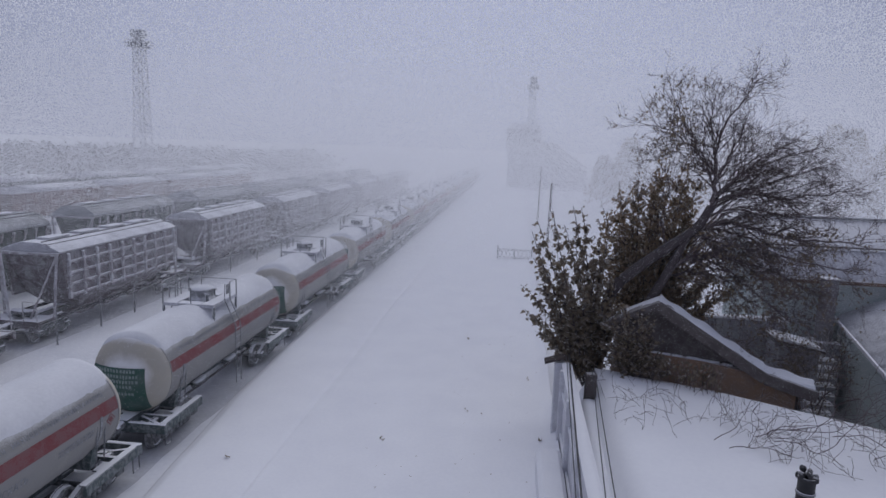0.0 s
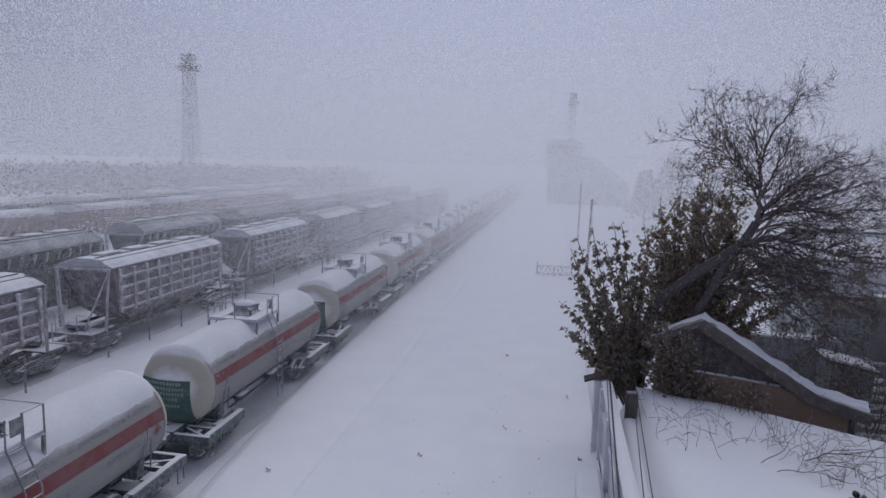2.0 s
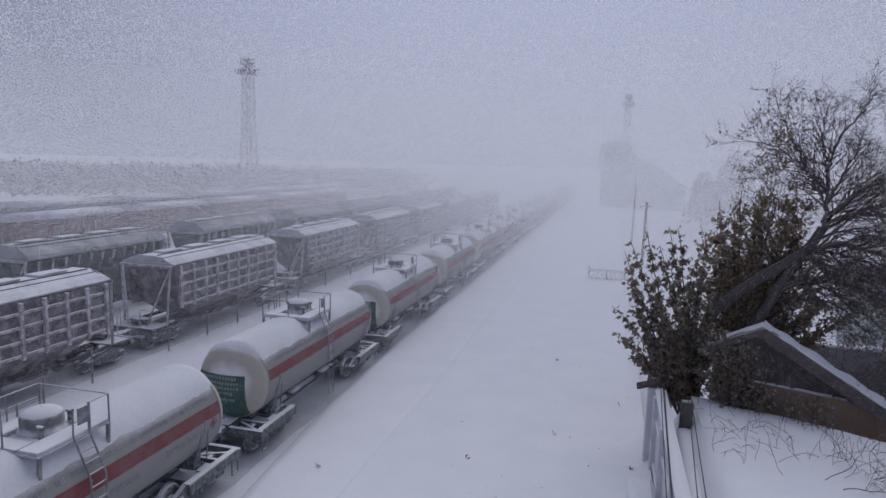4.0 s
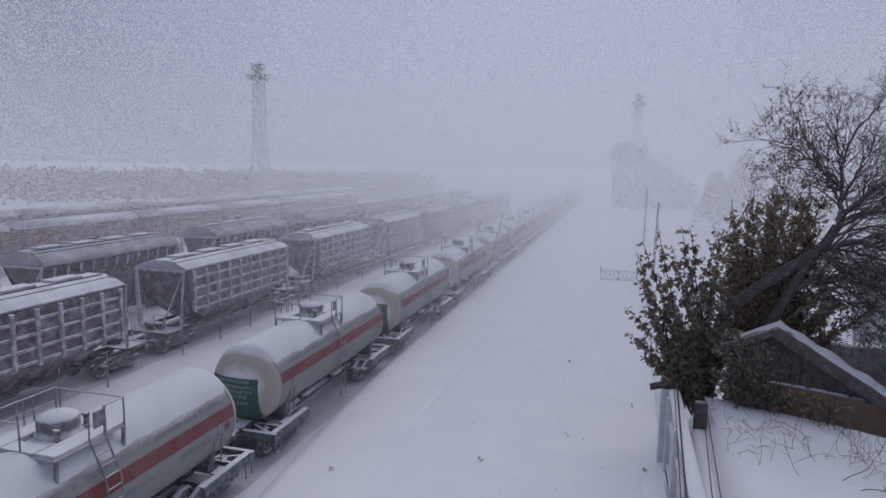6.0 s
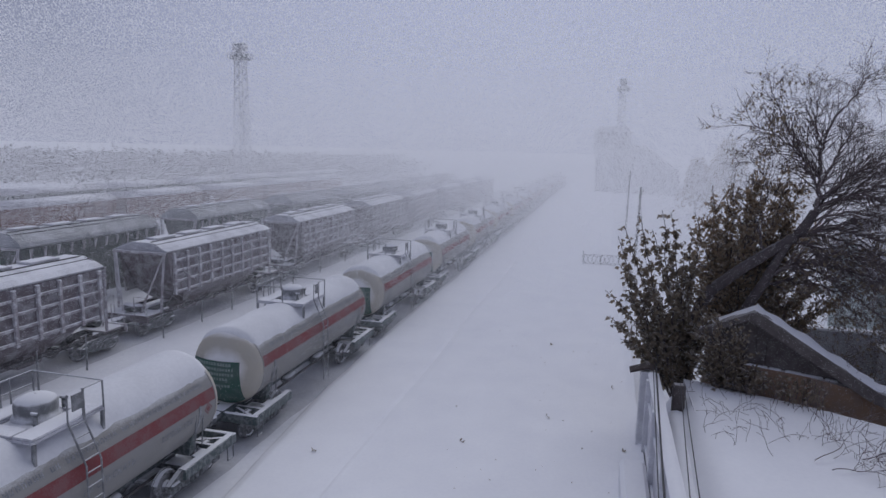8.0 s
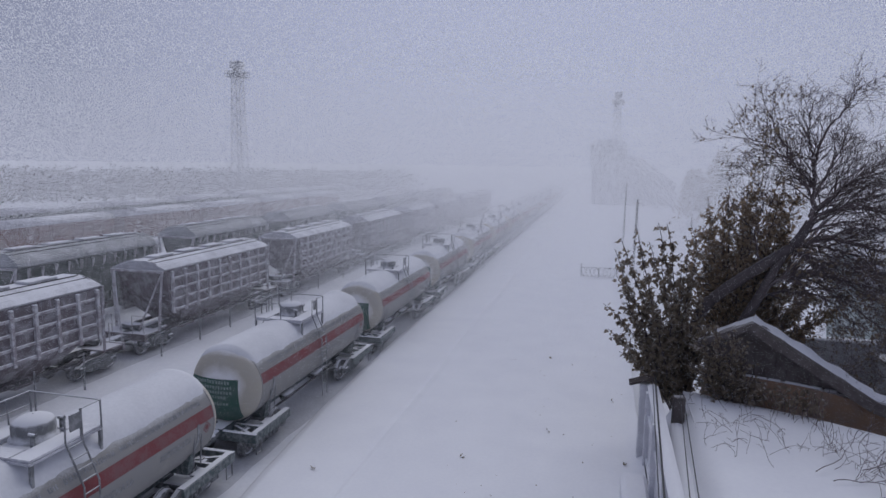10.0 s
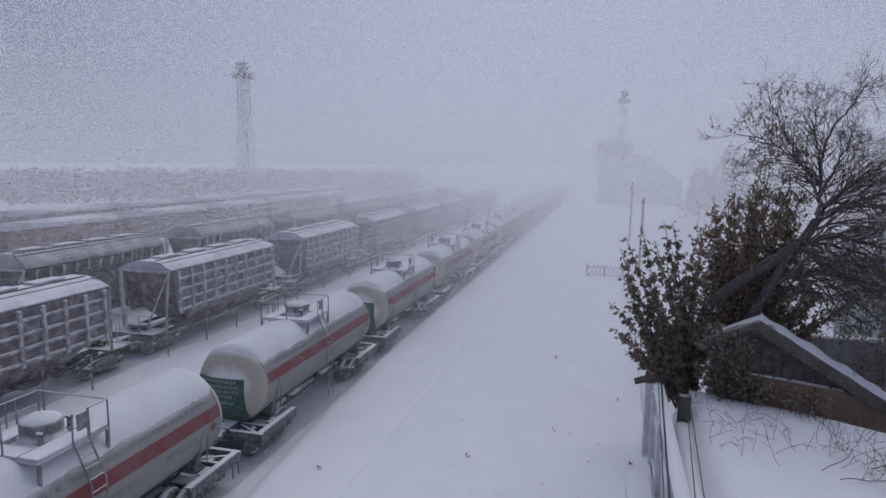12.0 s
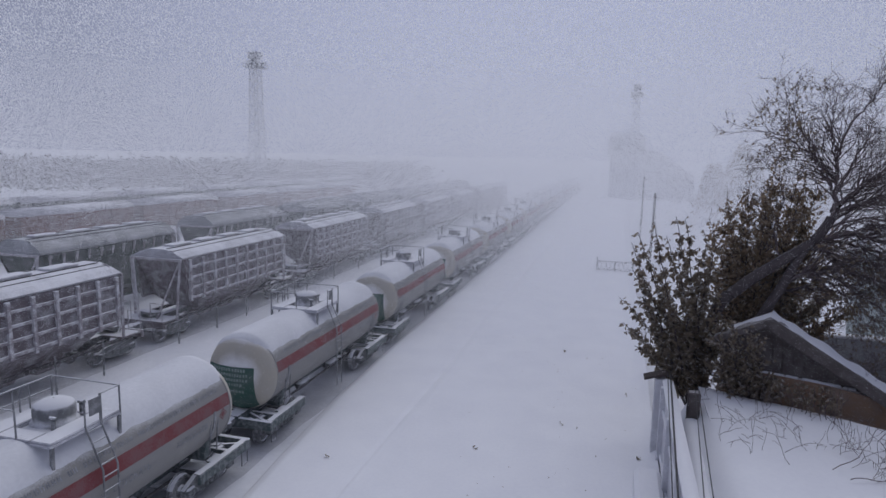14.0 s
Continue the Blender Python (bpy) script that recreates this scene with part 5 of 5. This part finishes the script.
tips_b = [(4.2, 8.3), (4.5, 9.0), (5.0, 9.5), (5.4, 8.9), (4.0, 7.3), (4.6, 7.8), (5.2, 7.6), (5.6, 8.4), (3.9, 6.6), (4.7, 6.9), (5.9, 9.6), (6.3, 8.6), (4.1, 9.1), (3.6, 7.7), (3.7, 8.4), (5.7, 9.3),
          (5.7, 7.2), (4.9, 8.4), (3.7, 6.2), (4.3, 6.1), (6.3, 9.4), (6.5, 8.0),
          (4.6, 5.6), (5.4, 6.2), (6.0, 6.8), (6.6, 7.2), (5.9, 5.6), (6.8, 6.3), (7.2, 7.4), (3.3, 6.6), (3.2, 7.6), (4.9, 5.0), (7.3, 5.6), (6.5, 5.0), (7.0, 4.4), (7.8, 5.2), (6.2, 4.4)]
leafy_tree("leafy_tree", rng, (4.7, 24.2, 1.2), [((x + rng.uniform(0, 0.6), 24.3 + rng.uniform(-0.6, 0.6), z + rng.uniform(0, 0.5)), 0.03) for x, z in tips_b], M_BROWNLEAF, 0.15, "slender tree with clinging brown leaves behind the shed", 12, 1.35, 9, 0.3)
tips_c = [(3.2, 5.0), (3.7, 5.1), (4.2, 4.9), (4.5, 4.6), (3.1, 4.4), (3.0, 3.6), (3.3, 3.0), (3.9, 4.4), (3.5, 3.4), (3.6, 3.9), (4.2, 3.9), (4.7, 3.7), (4.0, 3.2), (4.6, 3.2), (4.4, 2.9), (5.0, 3.3), (5.3, 2.8), (4.9, 2.7)]
leafy_tree("leafy_bush", rng, (4.3, 20.9, 2.0), [((x, 20.8 + rng.uniform(-0.3, 0.2), z), 0.022) for x, z in tips_c], M_LEAF, 0.13, "dark leafy bush growing against the gabled shed", 3, 0.9, 3)

bush = new("bare_bush")
tubes, leaves, ends = Tubes(3), Leaves(), []
for k in range(15):
    limb(tubes, rng, Vector((rng.uniform(5.6, 12.4), rng.uniform(23.0, 25.2), 0.5)), Vector((rng.gauss(0, 0.4), rng.gauss(0, 0.2), 1)), rng.uniform(2.2, 3.6), 0.035, 3, ends, Vector((0.1, 0, 0.1)), 0.75, 1.0, (4, 6))
for e, d in rng.sample(ends, min(1800, len(ends))):
    leaves.add(e, Vector((rng.gauss(0, 0.6), rng.gauss(0, 0.6), -1)), rng.uniform(0.07, 0.12), rng)
tagged(tubes.make("branchwork", M_TWIG, bush), kind="stuff")
leaves.make("foliage", M_LEAF, bush)
tagged(bush, "tangled bare bushes with few leaves before the house", "bush")

# vines and dry stalks over the snowy roof
rng = random.Random(8)
vine = new("vine")
tubes, leaves = Tubes(3), Leaves()
V = Vector
for x, y, dx, dy, length in ((5.35, 16.0, 1, 0.25, 2.4), (6.5, 16.4, 1, -0.25, 2.6), (7.1, 16.9, 1, -0.2, 3.2), (6.9, 16.2, 0.7, -0.6, 1.6), (7.6, 17.0, 1, 0.1, 2.8), (7.9, 15.8, 1, -0.4, 2.6), (5.6, 15.6, 0.9, 0.1, 1.6), (8.6, 16.8, 1, 0, 3), (9.0, 15.6, 1, 0.1, 2.4)):
    limb(tubes, rng, V((x, y, 2.68)), V((dx, dy, 0.28)), length, 0.014, 2, [], V((0, 0, -0.22)), 0.8, 0.85, (4, 7), 0.16, 0.13)
for k in range(110):
    x = rng.uniform(3.0, 10.5)
    y = edge(x) - rng.uniform(0.2, 5.0) ** 1.0
    limb(tubes, rng, V((x, y, 2.55)), V((rng.gauss(0, 0.6), rng.gauss(0, 0.3), 1)), rng.uniform(0.4, 1.3), 0.007, 1 if k % 3 else 0, [], V((0, 0, -0.9)), 0.7, 0.7, (1, 2), 0.22, 0.12)
for k in range(170):
    x = rng.uniform(4.6, 6.5)
    leaves.add(V((x, edge(x) - rng.uniform(0.0, 0.5), rng.uniform(2.75, 3.35))), V((rng.gauss(0, 0.5), rng.gauss(0, 0.5), -1)), rng.uniform(0.09, 0.15), rng)
for k in range(24):
    x = rng.uniform(4.6, 6.6)
    y = edge(x) - rng.uniform(0.1, 1.1)
    stem = [V((x, y, 2.55)), V((x + rng.uniform(-0.1, 0.1), y, 2.95)), V((x + rng.uniform(-0.2, 0.2), y, 3.4))]
    tubes.add(stem, 0.014, 0.006)
    for n in range(9):
        leaves.add(stem[1].lerp(stem[2], rng.uniform(-0.4, 1)), V((rng.gauss(0, 0.8), rng.gauss(0, 0.8), -0.7)), rng.uniform(0.1, 0.17), rng)
tagged(tubes.make("branchwork", M_TWIG, vine), kind="stuff")
leaves.make("foliage", M_LEAF, vine)
tagged(vine, "bare trailing vine and dry stalks over roof snow", "vine")

for a, b, r in (((3.35, 21.3, 3.0), (4.35, 20.6, 2.75), 0.06), ((3.5, 21.2, 2.9), (3.6, 21.3, 3.9), 0.03)):
    tubes = Tubes(7)
    pts = [V(a).lerp(V(b), i / 6) + V((0, 0, 0.05 * math.sin(i * 2))) for i in range(7)]
    tubes.add(pts, r, r * 0.7)
    tubes.make("fallen_branch", M_RAIL, None, "frosted grey branch lying at the shed edge")["category"] = "branch"


def conifer(x, y, top, rng):
    root = new("far_tree")
    root.location = (x, y, 0)
    tubes, leaves = Tubes(5), Leaves()
    tubes.add([V((0, 0, -0.2)), V((0, 0, top))], 0.22, 0.04)
    for k in range(620):
        t = rng.random() ** 0.7
        a = rng.uniform(0, 6.28)
        r = top * 0.30 * (1 - t) ** 0.8 * rng.uniform(0.2, 1.1) + 0.15
        p = V((r * math.cos(a), r * math.sin(a), 1.0 + (top - 1.0) * t))
        leaves.add(p, V((math.cos(a), math.sin(a), -0.5)), rng.uniform(0.6, 1.3), rng)
    tubes.make("trunk", M_BARK, root)
    leaves.make("crown", M_LEAF, root)
    return tagged(root, "tall dark conifer blurred by falling snow", "tree", "far trees")


rng = random.Random(31)
for x, y, top in ((15, 112, 9.4), (18.5, 108, 12.4), (21, 114, 10.8), (24, 104, 12.8), (27, 106, 14.2), (30.5, 109, 11.6), (33, 102, 12.6), (36, 99, 13.6), (40, 102, 12.0), (43, 98, 13.2), (47, 96, 14.4), (51, 94, 12.6), (55, 91, 13.6), (59, 88, 13.0), (63, 92, 14.2), (38, 112, 15.0), (49, 106, 15.4)):
    conifer(x * 1.03, y * 1.03, top + 0.03 * (top - 9.9), rng)

# far wood along the edge of the yard
woods = Leaves()
for k in range(13000):
    t, deep = rng.random(), rng.random() ** 1.6
    x, y = (-50 - 95 * t) * (1 + 1.3 * deep) + rng.uniform(-7, 7), (156 - 58 * t) * (1 + 1.3 * deep) + rng.uniform(-8, 12)
    h = 5.5 + 2 * noise.noise((t * 9, deep * 3, 1)) + 1.5 * noise.noise((t * 40, deep * 9, 4))
    woods.add(V((x, y, rng.random() * rng.uniform(0.5, 1.2) * h)), V((rng.gauss(0, 1), rng.gauss(0, 1), rng.gauss(0, 1))), rng.uniform(0.7, 1.4) * (1 + deep), rng)
tagged(woods.make("far_woods", M_FARWOOD, None, "dark belt of woodland beyond the yard, nearly lost in snow"), category="woods", kind="stuff")

# dead leaves and clods on the platform
litter = Leaves()
for x, y in ((-4.12, 19.31), (-8.43, 17.33), (-2.07, 30.96), (1.14, 20.18), (0.87, 25.88), (-1.48, 22.21)):
    for k in range(2):
        litter.add(V((x + 0.05 * k, y, 0.235)), V((rng.gauss(0, 1), rng.gauss(0, 1), 0.3)), 0.15, rng)
for k in range(60):
    x, y = rng.uniform(-5, 1.5), rng.uniform(12, 34)
    litter.add(V((x, y, platform_height(x, y) + 0.01)), V((rng.gauss(0, 1), rng.gauss(0, 1), 0.25)), rng.uniform(0.04, 0.08), rng)
tagged(litter.make("leaf_litter", M_LEAF, None, "scattered dead leaves on the platform snow"), category="leaf litter", kind="stuff")


# ---- driving snow in the air ----
def blowing_snow(shells, near, far, seed):
    """Flakes and clots of wind-blown snow through the air of the yard, evenly strewn shell by shell and coarser further off:
    single tilted facets in one mesh. The squall thickens with distance from the bridge and thins with height and towards the far side of the yard."""
    g = np.random.default_rng(seed)
    lo, hi = radians(-31), radians(53)
    reach = np.linspace(near, far, 400)
    thick = np.interp(reach, (0, 18, 24, 36, 50, 75, 110, 200), (0.0, 0.001, 0.006, 0.016, 0.022, 0.021, 0.014, 0.009))
    depth = np.concatenate([[0], np.cumsum((thick[1:] + thick[:-1]) / 2 * np.diff(reach))])
    places, sizes = [], []
    for k in range(shells):
        share = depth[-1] / shells
        split = radians(g.uniform(0.6, 3.0))
        fine = FLAKE * np.interp(np.interp((k + 0.5) * share, depth, reach), (26, 50, 65), (0.4, 0.6, 0.92))
        for e0, e1, area in ((radians(-22), split, fine), (split, radians(7), fine * 1.3), (radians(7), radians(17), fine * 3.5)):
            pitch = math.sqrt(area * 0.8 / share) / 545
            na, ne = int((hi - lo) / pitch), max(1, int((e1 - e0) / pitch))
            az, el = np.meshgrid(lo + (np.arange(na) + g.random()) * pitch, e0 + (np.arange(ne) + g.random()) * pitch)
            az, el = az.ravel() + g.uniform(-0.5, 0.5, az.size) * pitch, el.ravel() + g.uniform(-0.5, 0.5, el.size) * pitch
            d = np.interp((k + g.random(az.size)) * share, depth, reach)
            z = EYE + np.sin(el) * d
            keep = (z > 0.25) & (z < 50) & (g.random(az.size) < np.interp(az, (radians(14), radians(36)), (1.0, 0.66))) & (g.random(az.size) < np.exp(-np.maximum(0, z - 10) / 11))
            az, el, d, z = az[keep], el[keep], d[keep], z[keep]
            places.append(np.stack([-np.sin(az) * np.cos(el) * d, np.cos(az) * np.cos(el) * d, z], 1))
            sizes.append(np.sqrt(area * 4 / math.sqrt(3)) * d / 545)
    centre, side = np.concatenate(places), np.concatenate(sizes)
    n = len(side)
    # the wind turns the facets' flat sides along the line of the tracks, more or less
    face = np.array([0.1, -1.0, -0.45]) + g.normal(size=(n, 3)) * 0.35
    face /= np.linalg.norm(face, axis=1)[:, None]
    u = np.cross(face, g.normal(size=(n, 3)))
    u /= np.linalg.norm(u, axis=1)[:, None]
    w = np.cross(face, u)
    corners = np.empty((n, 3, 3))
    for k in range(3):
        a = 2 * math.pi * k / 3
        corners[:, k] = centre + (u * math.cos(a) + w * math.sin(a)) * (side / math.sqrt(3))[:, None]
    data = bpy.data.meshes.new("blowing_snow")
    data.vertices.add(3 * n)
    data.vertices.foreach_set("co", corners.reshape(-1))
    data.loops.add(3 * n)
    data.loops.foreach_set("vertex_index", np.arange(3 * n, dtype=np.int32))
    data.polygons.add(n)
    data.polygons.foreach_set("loop_start", np.arange(0, 3 * n, 3, dtype=np.int32))
    data.update()
    data.validate()
    flake = bpy.data.materials.new("airborne_snow")
    flake.use_nodes = True
    nodes, links = flake.node_tree.nodes, flake.node_tree.links
    nodes.clear()
    front, back, half, out = (nodes.new(k) for k in ("ShaderNodeBsdfDiffuse", "ShaderNodeBsdfTranslucent", "ShaderNodeMixShader", "ShaderNodeOutputMaterial"))
    for node in (front, back):
        node.inputs["Color"].default_value = (0.93, 0.94, 0.965, 1)
    half.inputs[0].default_value = 0.6
    links.new(front.outputs[0], half.inputs[1])
    links.new(back.outputs[0], half.inputs[2])
    links.new(half.outputs[0], out.inputs["Surface"])
    data.materials.append(flake)
    return tagged(new("blowing_snow", data), "fine snow driven through the air by the storm", "snowfall", kind="stuff")


FLAKE = 0.175
blowing_snow(28, 18.0, 178.0, 3)
